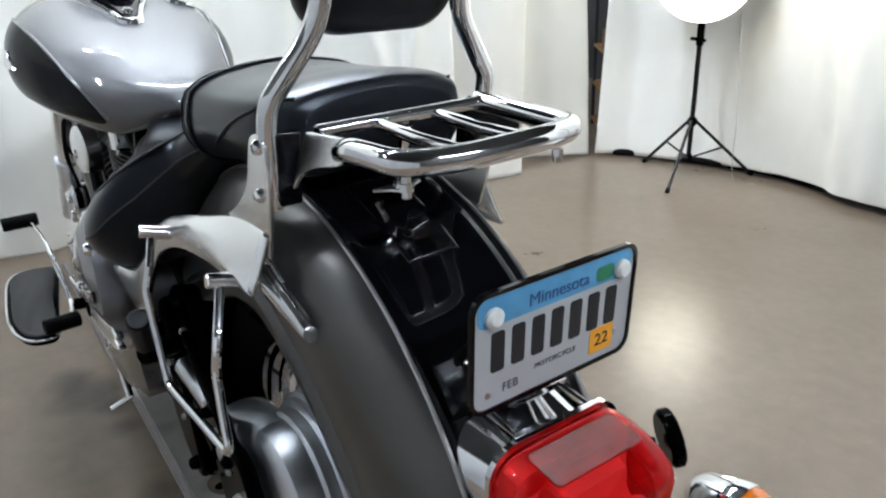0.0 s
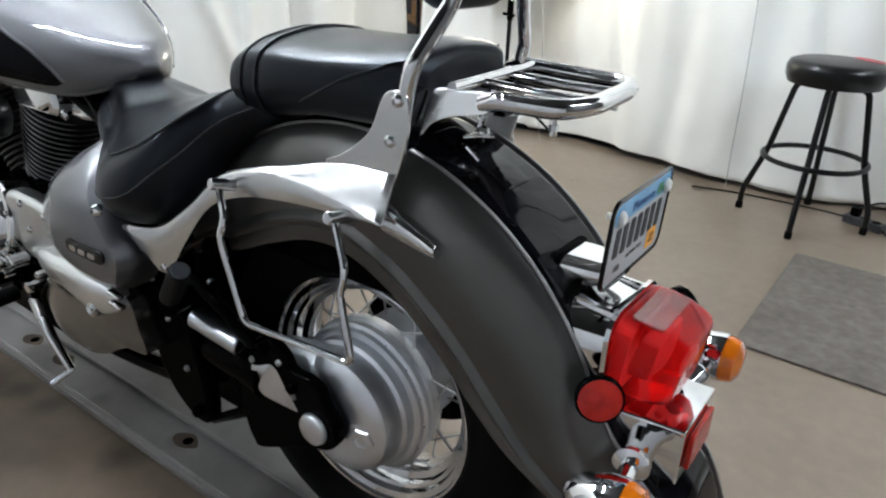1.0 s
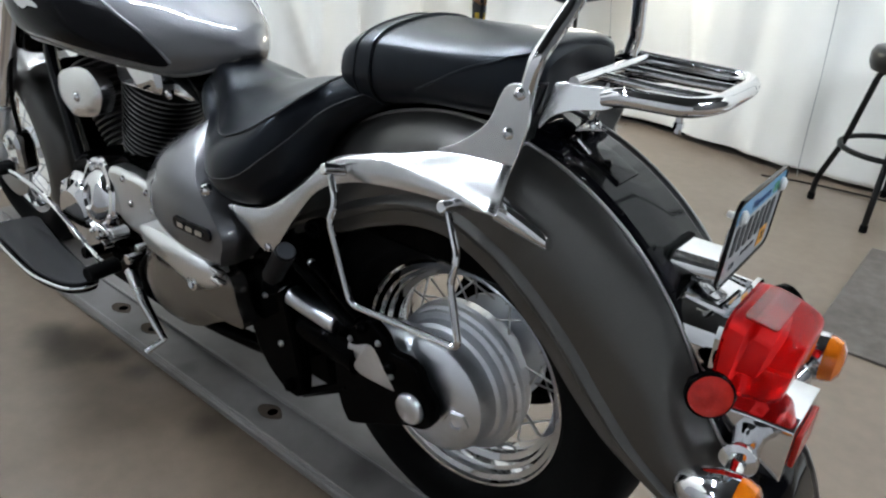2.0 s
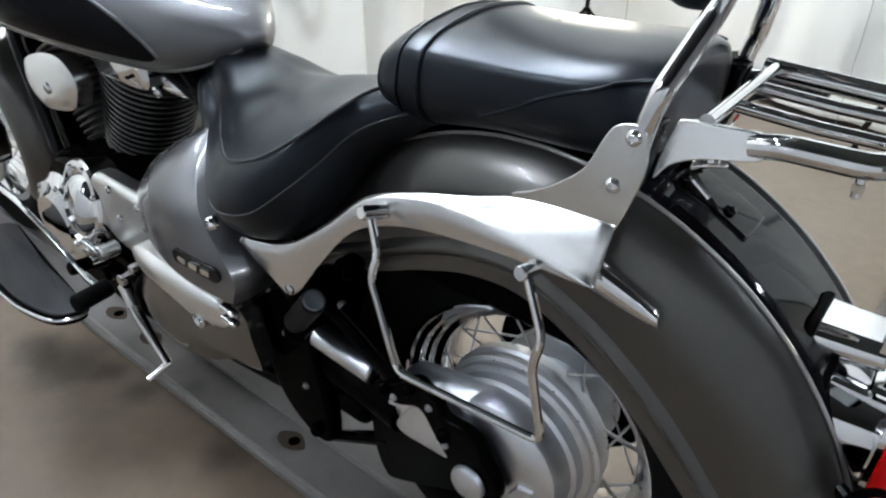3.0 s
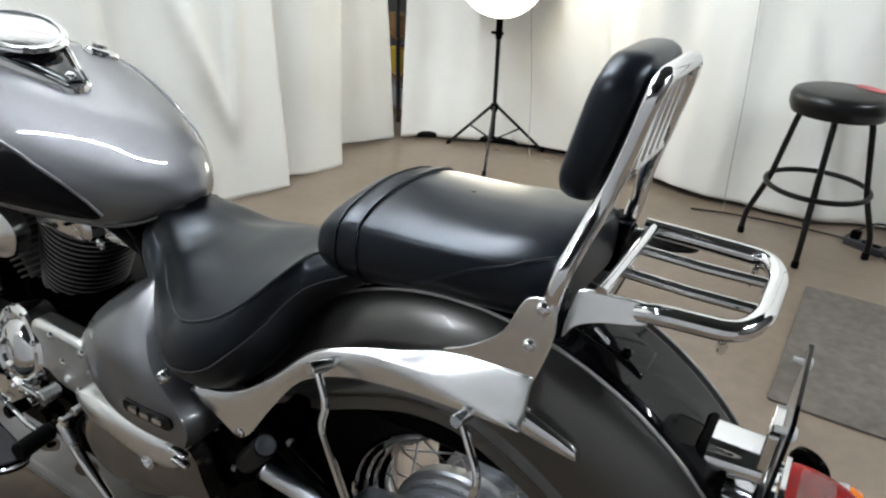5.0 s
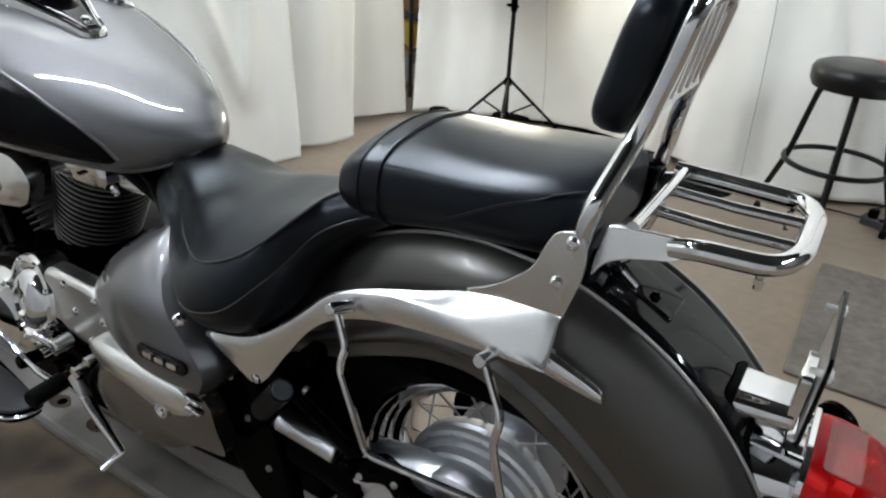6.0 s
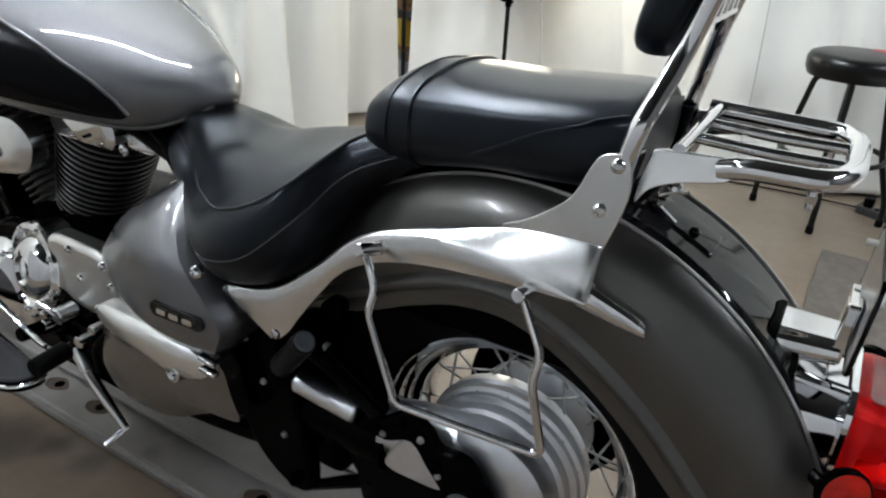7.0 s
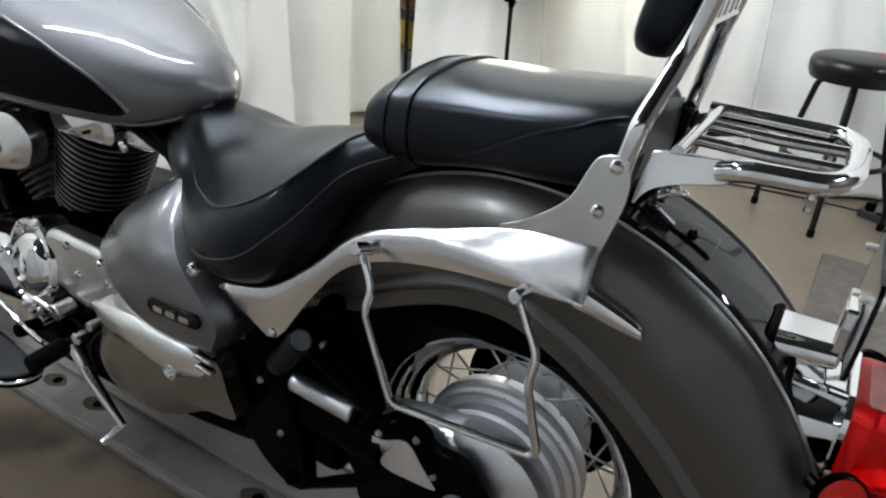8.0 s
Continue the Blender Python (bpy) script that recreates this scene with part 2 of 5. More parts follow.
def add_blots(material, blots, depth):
    """Soft-edged dried stains and plain dark blots at given places of a floor: (x, y, radius)."""
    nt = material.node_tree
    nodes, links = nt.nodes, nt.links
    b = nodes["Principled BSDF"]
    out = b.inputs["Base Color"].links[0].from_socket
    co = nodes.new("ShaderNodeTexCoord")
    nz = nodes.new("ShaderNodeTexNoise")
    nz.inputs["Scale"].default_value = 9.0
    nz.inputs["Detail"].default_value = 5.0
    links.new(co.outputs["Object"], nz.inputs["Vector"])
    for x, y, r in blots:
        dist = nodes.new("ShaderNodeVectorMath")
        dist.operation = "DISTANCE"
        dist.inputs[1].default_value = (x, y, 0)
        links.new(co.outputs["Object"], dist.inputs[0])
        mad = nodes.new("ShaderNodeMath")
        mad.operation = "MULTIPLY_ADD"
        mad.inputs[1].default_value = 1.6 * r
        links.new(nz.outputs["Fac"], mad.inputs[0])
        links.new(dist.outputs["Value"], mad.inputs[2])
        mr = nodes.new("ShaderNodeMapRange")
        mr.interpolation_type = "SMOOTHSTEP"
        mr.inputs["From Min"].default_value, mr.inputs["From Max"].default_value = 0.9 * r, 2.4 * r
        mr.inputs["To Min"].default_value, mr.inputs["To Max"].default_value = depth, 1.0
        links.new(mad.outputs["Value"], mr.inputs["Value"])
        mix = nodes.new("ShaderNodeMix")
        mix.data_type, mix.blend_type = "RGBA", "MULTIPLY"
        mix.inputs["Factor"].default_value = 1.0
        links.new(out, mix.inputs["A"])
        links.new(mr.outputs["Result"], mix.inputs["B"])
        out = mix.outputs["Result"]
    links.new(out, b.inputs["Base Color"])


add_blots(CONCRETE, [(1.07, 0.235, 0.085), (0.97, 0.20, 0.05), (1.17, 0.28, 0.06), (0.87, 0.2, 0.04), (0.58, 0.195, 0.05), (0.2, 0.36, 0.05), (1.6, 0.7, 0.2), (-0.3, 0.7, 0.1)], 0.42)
# Deck: two blots round the bolt holes, three darker spots under the motorcycle.
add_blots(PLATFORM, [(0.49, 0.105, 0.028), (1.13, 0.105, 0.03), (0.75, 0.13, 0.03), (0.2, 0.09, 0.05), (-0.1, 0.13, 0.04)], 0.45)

# ---- the room ----
bm = bmesh.new()
box(bm, (0.0, 0.0, -0.05), (9.0, 9.0, 0.1))
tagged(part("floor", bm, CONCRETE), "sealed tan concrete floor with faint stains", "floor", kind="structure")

bm = bmesh.new()
box(bm, (0.0, 0.0, 3.55), (9.0, 9.0, 0.1))
tagged(part("ceiling", bm, CEILING), "dark painted ceiling over the studio", "ceiling", kind="structure")
for nm, at, size in (("wall_north", (4.45, 0, 1.75), (0.1, 9, 3.5)), ("wall_south", (-4.45, 0, 1.75), (0.1, 9, 3.5)),
                     ("wall_east", (0, -4.45, 1.75), (8.8, 0.1, 3.5)), ("wall_west", (0, 4.45, 1.75), (8.8, 0.1, 3.5))):
    bm = bmesh.new()
    box(bm, at, size)
    tagged(part(nm, bm, WALLPAINT), "plain dark painted wall behind the curtains", "wall", kind="structure")


def curtain(name, path, top, label, seed, depth=0.03, pitch=0.6, hem=0.012, cloth=None, crease=None, lean=(0, 0), ends=(0, 0)):
    """A hanging sheet along a line on the floor, with uneven folds that open towards the hem and a few creases."""
    pts = smooth_path([V(x, y, 0) for x, y in path], 8)
    at = [0.0]
    for p, q in zip(pts, pts[1:]):
        at.append(at[-1] + (q - p).length)
    length = at[-1]
    nu, nv = max(24, int(length / 0.014)), 44
    bm = bmesh.new()
    rows = []
    k = 0
    line = []
    for i in range(nu + 1):
        s = length * i / nu
        while k < len(pts) - 2 and at[k + 1] < s:
            k += 1
        f = min(1.0, (s - at[k]) / max(1e-6, at[k + 1] - at[k]))
        d = (pts[k + 1] - pts[k]).normalized()
        line.append((s, pts[k].lerp(pts[k + 1], f), V(-d.y, d.x, 0), d))
    for j in range(nv + 1):
        z = hem + (top - hem) * (j / nv) ** 1.4
        row = []
        for s, p, nrm, d in line:
            ph = 2 * math.pi * s / pitch + 2.2 * noise.noise(V(s * 1.3, seed, z * 0.25))
            amp = depth * (0.5 + 0.7 * noise.noise(V(s * 0.9, seed + 5, z * 0.35)))
            w = amp * math.sin(ph) + 0.3 * amp * math.sin(2.3 * ph + seed) + 0.04 * noise.noise(V(s * 0.8, seed + 9, z * 0.8))
            w += 0.014 * noise.noise(V(s * 4 + z * 1.5, seed, z * 1.6)) + 0.004 * noise.noise(V(s * 14, seed, z * 9))
            for s0, z0, s1, z1, h in crease or ():
                f = (z - z0) / (z1 - z0)
                if -0.15 < f < 1.15:
                    g = s - (s0 + (s1 - s0) * f)
                    w += h * math.exp(-(g / 0.028) ** 2) * max(0.0, 1 - abs(2 * f - 1) ** 4)
            slide = (ends[0] * (1 - s / length) ** 3 + ends[1] * (s / length) ** 3) * z
            row.append(bm.verts.new(p + nrm * w + d * slide + V(lean[0] * z, lean[1] * z, z + ((0.010 * math.sin(3 * s + seed) + 0.008 * noise.noise(V(s * 7, seed, 0))) if j == 0 else 0))))
        rows.append(row)
    for r0, r1 in zip(rows, rows[1:]):
        for i in range(nu):
            bm.faces.new((r0[i], r0[i + 1], r1[i + 1], r1[i]))
    ob = part(name, bm, cloth or FABRIC, None, angle=80, solid=0.003)
    return tagged(ob, label, "curtain")


curtain("curtain", [(1.86, -2.47), (1.66, -2.59), (1.36, -2.69), (1.02, -2.735), (0.72, -2.68), (0.5, -2.61), (0.23, -2.58), (0.0, -2.54), (-0.3, -2.57), (-0.62, -2.66), (-1.0, -2.68)], 2.9, "white hanging fabric backdrop with loose folds behind the lamp and stool", 4.1, 0.034, 0.46, 0.028, ends=(0.04, 0),
        crease=[(2.05, 0.9, 2.3, 0.05, 0.03), (2.45, 0.8, 2.62, 0.1, 0.025), (1.1, 0.75, 1.22, 0.2, 0.018), (0.5, 0.6, 0.58, 0.1, 0.012)])
curtain("curtain", [(2.06, -1.98), (2.03, -2.14), (1.95, -2.31), (1.88, -2.45)], 2.9, "white hanging fabric strip beside the dark gap in the backdrop", 8.2, 0.012, 0.4, ends=(0, -0.06))
curtain("curtain", [(1.99, -1.5), (1.95, -1.6), (1.875, -1.74), (1.83, -1.92)], 2.9, "white hanging fabric panel with a clean folded edge", 2.7, 0.012, 0.5)
curtain("curtain", [(2.35, 2.6), (2.3, 1.0), (2.2, -0.4), (2.1, -1.0), (1.97, -1.3), (1.9, -1.42), (1.885, -1.54)], 2.9, "white hanging fabric backdrop with a diagonal crease near the front wheel", 6.4, 0.03, 0.5,
        crease=[(3.75, 1.0, 3.98, 0.28, -0.035), (4.04, 1.0, 3.99, 0.28, -0.03), (3.5, 1.1, 3.6, 0.1, 0.02)])
# Unseen near curtain, coloured grey to dim the light it throws back.
curtain("curtain", [(2.4, 1.65), (-2.7, 1.6)], 1.55, "unseen hanging fabric along the near side, greyed to dim its light", 3.3, 0.03, 0.6, cloth=GREYCLOTH)
curtain("curtain", [(-1.05, -2.70), (-2.75, -2.7)], 2.9, "white hanging fabric backdrop in the back corner", 9.1, 0.03, 0.6)

# ---- the motorcycle ----
bike = thing("motorcycle", "silver and graphite cruiser motorcycle with black leather seats on a deck", "motorcycle")
AXZ = 0.352


def fender_point(theta, y, r):
    t = radians(theta)
    return V(-r * math.sin(t), y, AXZ + r * math.cos(t))


def crest(theta):
    return ease((-70, -30, 0, 30, 60, 69, 77, 84, 92), (0.43, 0.44, 0.445, 0.44, 0.43, 0.432, 0.458, 0.502, 0.535), theta)


def lip(theta):
    return ease((-70, -60, -45, -27, -11, 3, 17, 33, 46, 60, 70, 76, 82, 87, 92), (0.40, 0.36, 0.300, 0.281, 0.281, 0.280, 0.268, 0.258, 0.257, 0.265, 0.284, 0.305, 0.345, 0.398, 0.445), theta)


def fender_section(theta):
    c, l = crest(theta), lip(theta)
    k = min(1.0, (c - l) / 0.13)
    half = [(l, 0.119), (l + 0.003 * k, 0.126), (l + 0.010 * k, 0.1285), (l + 0.026 * k, 0.1285), (l + 0.033 * k, 0.1335), (l + 0.038 * k, 0.1345), (l + 0.043 * k, 0.1325), (l + 0.050 * k, 0.1275), (l + 0.45 * (c - l), 0.1285), (l + 0.62 * (c - l), 0.126),
            (l + 0.8 * (c - l), 0.116), (c - 0.012, 0.1), (c - 0.001, 0.088), (c + 0.002, 0.083), (c + 0.003, 0.06), (c + 0.005, 0.03), (c + 0.006, 0.0)]
    return [fender_point(theta, y, r) for r, y in half] + [fender_point(theta, -y, r) for r, y in half[-2::-1]]


bm = bmesh.new()
loft(bm, [fender_section(-68 + k * 2.5) for k in range(65)], closed=False)
fender = part("rear_fender", bm, GREY, bike, "graphite metallic painted rear fender with a rolled lip", angle=28, solid=0.004)
bm = bmesh.new()
loft(bm, [[fender_point(t, y, crest(t) + 0.0055 + 0.004 * (1 - abs(y) / 0.08)) for y in (0.079, 0.06, 0.04, 0.02, 0, -0.02, -0.04, -0.06, -0.079)]
          for t in (-68 + k * 2.5 for k in range(65))], closed=False)
part("fender_stripe", bm, BLACKPAINT, fender, "gloss black top panel of the fender", solid=0.003)
for sgn in (1, -1):
    bm = bmesh.new()
    sweep(bm, [fender_point(t, sgn * 0.0825, crest(t) + 0.004) for t in (-68 + k * 2.5 for k in range(65))], 0.0025, 6)
    part("edge_bead", bm, BEAD, fender, "thin edge bead, made pale for its highlight")

bm = bmesh.new()
loft(bm, [[fender_point(t, y, crest(t) + 0.0105 + h) for y, h in ((0.036, -0.004), (0.033, 0.001), (0.015, 0.0025), (-0.01, 0.0025), (-0.027, 0.001), (-0.030, -0.004))] for t in (12, 14, 20, 25, 28, 29)])
part("seat_bracket", bm, BLACKPAINT, fender, "black steel seat bracket on the fender", bevel=0.003)
for y, t in ((0.022, 18), (-0.018, 18), (0.018, 25)):
    bolt("bolt", fender_point(t, y, crest(t) + 0.014), (-math.sin(radians(t)), 0, math.cos(radians(t))), 0.0065, fender, BLACKPAINT, 0.004)
bm = bmesh.new()
sweep(bm, [fender_point(19, 0.028, crest(19) + 0.020), fender_point(22, 0.028, crest(22) + 0.014)], 0.003, 8)
part("retaining_pin", bm, CHROME, fender, "small chrome retaining pin")

# rear wheel
RIM = [(0.0, 0.170), (0.022, 0.172), (0.030, 0.182), (0.046, 0.187), (0.052, 0.196), (0.060, 0.207), (0.066, 0.208), (0.069, 0.2055), (0.068, 0.2015), (0.062, 0.199),
       (0.058, 0.190), (0.048, 0.1865), (0.045, 0.1805), (0.033, 0.178), (0.028, 0.168), (0.018, 0.163), (0.0, 0.162)]
wheel = part("rear_wheel", lathe(bmesh.new(), [(-h, r) for h, r in RIM[::-1]] + RIM[1:] + [RIM[-1]], (0, 0, AXZ), (0, 1, 0), 80, False), CHROME, bike, "chrome spoked rear wheel rim", angle=30)
bm = bmesh.new()
lathe(bm, [(-0.064, 0.205), (-0.078, 0.215), (-0.086, 0.25), (-0.084, 0.285), (-0.07, 0.308), (-0.045, 0.32), (0, 0.326), (0.045, 0.32), (0.07, 0.308), (0.084, 0.285), (0.086, 0.25), (0.078, 0.215), (0.064, 0.205)], (0, 0, AXZ), (0, 1, 0), 72, False)
part("tyre", bm, RUBBER, wheel, "black rubber tyre", angle=60)
bm = bmesh.new()
lathe(bm, [(-0.10, 0.03), (-0.10, 0.06), (-0.075, 0.085), (-0.06, 0.1), (-0.05, 0.1), (-0.045, 0.06), (0.0, 0.06), (0.03, 0.11), (0.032, 0.128), (0.05, 0.13), (0.055, 0.126), (0.058, 0.11)], (0, 0, AXZ), (0, 1, 0), 64)
part("hub", bm, ALLOY, wheel, "cast alloy wheel hub")
# Unseen black disc, added to darken the openings between the spokes.
bm = bmesh.new()
lathe(bm, [(-0.112, 0.05), (-0.108, 0.142), (-0.103, 0.142), (-0.102, 0.05)], (0, 0, AXZ), (0, 1, 0), 48)
part("dark_wheel_disc", bm, BLACKMETAL, wheel, "black disc added to darken the view through the spokes")
for k in range(36):
    a = 2 * math.pi * k / 36
    side = 1 if k % 2 else -1
    lean = 0.42 if (k // 2) % 2 else -0.42
    hub_r, yy = (0.118, 0.042) if side > 0 else (0.092, -0.052)
    p = V(hub_r * math.cos(a + lean), yy, AXZ + hub_r * math.sin(a + lean))
    q = V(0.172 * math.cos(a), side * 0.012, AXZ + 0.172 * math.sin(a))
    bm = bmesh.new()
    rod(bm, p, q, 0.0019, n=6)
    part("spoke", bm, STEEL, wheel)

# final drive
drive = part("final_drive", lathe(bmesh.new(), [(0.060, 0.130), (0.070, 0.130), (0.073, 0.124), (0.080, 0.122), (0.083, 0.113), (0.098, 0.111), (0.102, 0.105), (0.120, 0.103), (0.133, 0.098), (0.142, 0.086), (0.147, 0.062), (0.150, 0.035), (0.151, 0.0)],
             (-0.005, 0, AXZ), (0, 1, 0), 64), ALLOY, bike, "cast alloy stepped final drive housing", angle=30)
for k in range(16):
    a = 2 * math.pi * k / 16
    bm = bmesh.new()
    rod(bm, (-0.005 + 0.122 * math.cos(a), 0.07, AXZ + 0.122 * math.sin(a)), (-0.005 + 0.122 * math.cos(a), 0.0735, AXZ + 0.122 * math.sin(a)), 0.003, n=8)
    part("rivet", bm, BLACKMETAL, drive)
rings = []
for k in range(13):
    t = k / 12
    c = V(0.155 - 0.17 * t, 0.118 - 0.012 * t, 0.385 - 0.015 * t)
    w, h = 0.04 + 0.052 * t ** 0.8, 0.036 + 0.052 * t ** 0.8
    g = 1.0 if k < 10 else (0.96, 0.86, 0.66)[k - 10]
    rings.append([c + V(0, 0.9 * 0.052 * g * math.cos(a), h * g * math.sin(a)) for a in (2 * math.pi * j / 24 for j in range(24))])
bm = bmesh.new()
loft(bm, rings)
part("bell_housing", bm, ALLOY, drive, "rounded cast alloy bell housing", angle=50)
bm = bmesh.new()
lathe(bm, [(-0.02, 0.03), (0.0, 0.026), (0.008, 0.022), (0.014, 0.020), (0.016, 0.011), (0.012, 0.010), (0.011, 0.0)], (-0.066, 0.137, 0.342), (-0.25, 1, -0.05), 6)
part("filler_plug", bm, ALLOY, drive, "hexagonal filler plug")
bm = bmesh.new()
lathe(bm, [(-0.03, 0.040), (0.0, 0.036), (0.007, 0.031), (0.010, 0.024), (0.010, 0.017), (0.006, 0.015), (0.006, 0.0)], (-0.064, 0.136, 0.342), (-0.25, 1, -0.05), 32)
part("plug_boss", bm, ALLOY, drive, "round cast boss round the plug", angle=50)

# swing arm and its black drive plate
arm = part("swing_arm", sweep(bmesh.new(), smooth_path([(0.47, 0.10, 0.36), (0.33, 0.12, 0.35), (0.2, 0.135, 0.36), (0.14, 0.14, 0.36)], 5), 0.035, 16), BLACKMETAL, bike, "black steel swing arm")
outline = curve2([(0.165, 0.418), (0.138, 0.44), (0.10, 0.47), (0.078, 0.466), (0.058, 0.452), (0.045, 0.434), (0.012, 0.434), (-0.01, 0.423), (-0.024, 0.398), (-0.042, 0.376), (-0.046, 0.345),
                  (-0.025, 0.32), (0.008, 0.312), (0.03, 0.335), (0.036, 0.362), (0.062, 0.395), (0.088, 0.425), (0.13, 0.408)], 4)
bm = bmesh.new()
slab(bm, outline, lambda u, v, w: V(u, w, v), 0.158, 0.179)
part("axle_plate", bm, BLACKMETAL, arm, "gloss black axle bracket", bevel=0.010)
bm = bmesh.new()
slab(bm, curve2([(0.136, 0.366), (0.1, 0.422), (0.082, 0.412), (0.046, 0.37), (0.044, 0.354), (0.085, 0.350), (0.124, 0.350)], 4), lambda u, v, w: V(u, w, v), 0.14, 0.170)
part("casting", bm, ALLOY, arm, "bare alloy casting", bevel=0.008)
bm = bmesh.new()
slab(bm, curve2([(0.195, 0.335), (0.185, 0.405), (0.160, 0.415), (0.146, 0.385), (0.142, 0.352), (0.09, 0.345), (0.045, 0.345), (0.01, 0.320), (-0.02, 0.312), (0.06, 0.272), (0.15, 0.224), (0.172, 0.232), (0.188, 0.27)], 4), lambda u, v, w: V(u, w, v), 0.12, 0.160)
part("arm_end", bm, BLACKMETAL, arm, "gloss black swing arm end", bevel=0.008)
bolt("bolt", (0.105, 0.179, 0.452), (0, 1, 0.1), 0.009, arm, BLACKMETAL, 0.01)
bolt("bolt", (0.045, 0.179, 0.405), (0, 1, 0), 0.010, arm, BLACKMETAL, 0.008)
bolt("bolt", (0.145, 0.179, 0.428), (0, 1, 0.1), 0.008, arm, BLACKMETAL, 0.01)
bm = bmesh.new()
lathe(bm, [(0, 0.026), (0.004, 0.027), (0.010, 0.025), (0.014, 0.019), (0.015, 0.0)], (-0.001, 0.177, AXZ), (0, 1, 0), 24)
part("axle_nut", bm, ALLOY, arm, "large alloy axle nut", bevel=0.003)
bm = bmesh.new()
rod(bm, (0.312, 0.152, 0.420), (0.20, 0.145, 0.402), 0.019, n=24)
part("drive_shaft", bm, ALLOY, arm, "bare metal drive shaft tube")
bm = bmesh.new()
sweep(bm, [(0.47, 0.12, 0.33), (0.3, 0.14, 0.2), (0.17, 0.15, 0.29)], 0.012, 8)
part("brace", bm, BLACKMETAL, arm)
bm = bmesh.new()
sweep(bm, smooth_path([(0.36, 0.13, 0.48), (0.26, 0.15, 0.47), (0.14, 0.155, 0.41)], 5), 0.009, 8)
part("brake_hose", bm, RUBBER, arm)

# Small steel heads stand in for glints on the black axle bracket.
for x, y, z in ((0.132, 0.178, 0.421), (0.041, 0.178, 0.391), (0.070, 0.178, 0.440)):
    bolt("bolt", (x, y, z), (0, 1, 0), 0.0055, arm, STEEL, 0.006)

# frame, black, behind the covers
frame_part = part("frame", sweep(bmesh.new(), smooth_path([(1.3, 0.06, 0.85), (0.9, 0.06, 0.765), (0.68, 0.075, 0.735), (0.55, 0.11, 0.665), (0.42, 0.14, 0.5), (0.38, 0.14, 0.3), (0.5, 0.12, 0.22), (0.9, 0.12, 0.2), (1.2, 0.08, 0.28)], 8), 0.018, 12), BLACKMETAL, bike, "black steel cradle frame")
bm = bmesh.new()
sweep(bm, smooth_path([(1.3, -0.06, 0.85), (0.9, -0.10, 0.72), (0.55, -0.12, 0.66), (0.42, -0.14, 0.5), (0.38, -0.14, 0.3), (0.5, -0.12, 0.22), (0.9, -0.12, 0.2), (1.2, -0.08, 0.28)], 8), 0.018, 12)
part("frame_tube", bm, BLACKMETAL, frame_part)
bm = bmesh.new()
box(bm, (0.36, 0.0, 0.42), (0.10, 0.26, 0.34))
part("battery_box", bm, BLACKMETAL, frame_part, "black plastic inner guard", bevel=0.02)
bm = bmesh.new()
slab(bm, curve2([(0.46, 0.5), (0.4, 0.55), (0.35, 0.5), (0.30, 0.34), (0.285, 0.22), (0.33, 0.2), (0.4, 0.25), (0.44, 0.35)], 4), lambda u, v, w: V(u, w, v), 0.135, 0.165)
part("pivot_plate", bm, BLACKMETAL, frame_part, "black pivot plate", bevel=0.008)
bolt("bolt", (0.315, 0.166, 0.225), (0, 1, 0), 0.012, frame_part, BLACKMETAL, 0.012)
# Steel heads added as glints on the plain black pivot plate.
for x, z in ((0.405, 0.47), (0.372, 0.40), (0.335, 0.31)):
    bolt("bolt", (x, 0.165, z), (0, 1, 0), 0.006, frame_part, STEEL, 0.006)
# Added block; it hides the lit deck behind the swing arm gap.
bm = bmesh.new()
box(bm, (0.36, -0.01, 0.25), (0.16, 0.2, 0.14))
part("dark_gap_block", bm, BLACKMETAL, frame_part, "black block added to darken the gap beside the swing arm", bevel=0.02)
bm = bmesh.new()
box(bm, (0.1, 0.0, 0.60), (0.5, 0.2, 0.06))
part("inner_guard", bm, BLACKMETAL, frame_part, bevel=0.01)

bm = bmesh.new()
rod(bm, (0.248, 0.12, 0.566), (0.232, 0.165, 0.580), 0.016, n=18)
part("bag_lug", bm, BLACKMETAL, frame_part, "black lug below the strut")
bolt("bolt", (0.231, 0.165, 0.580), (-0.2, 1, 0.2), 0.008, frame_part, BLACKMETAL, 0.008)
bm = bmesh.new()
sweep(bm, [(0.243, 0.160, 0.511), (0.19, 0.158, 0.480), (0.142, 0.155, 0.445)], 0.0065, 10)
part("brake_rod", bm, BLACKMETAL, frame_part, "thin black brake rod")
bolt("rod_end", (0.243, 0.160, 0.511), (0.9, 0, 0.5), 0.007, frame_part, STEEL, 0.008)

# passenger peg
peg = part("passenger_peg", rod(bmesh.new(), (0.291, 0.207, 0.487), (0.231, 0.221, 0.560), 0.0175, n=28, edge=0.003), mat("worn_black_rubber", (0.004, 0.004, 0.005), 0.45, spec=0.15, bump=0.2), bike, "folded black rubber passenger peg")
bm = bmesh.new()
rod(bm, (0.315, 0.15, 0.462), (0.285, 0.218, 0.474), 0.017, n=16)
part("bracket", bm, BLACKMETAL, peg)
bm = bmesh.new()
lathe(bm, [(0, 0.0145), (0.0016, 0.014), (0.002, 0.0115), (0.0012, 0.010), (0.001, 0.0)], (0.2312, 0.2211, 0.5599), (-0.63, 0.147, 0.766), 28)
part("end_cap", bm, mat("grey_blue_rubber", (0.045, 0.050, 0.058), 0.5), peg, "pale grey-blue end of the peg")

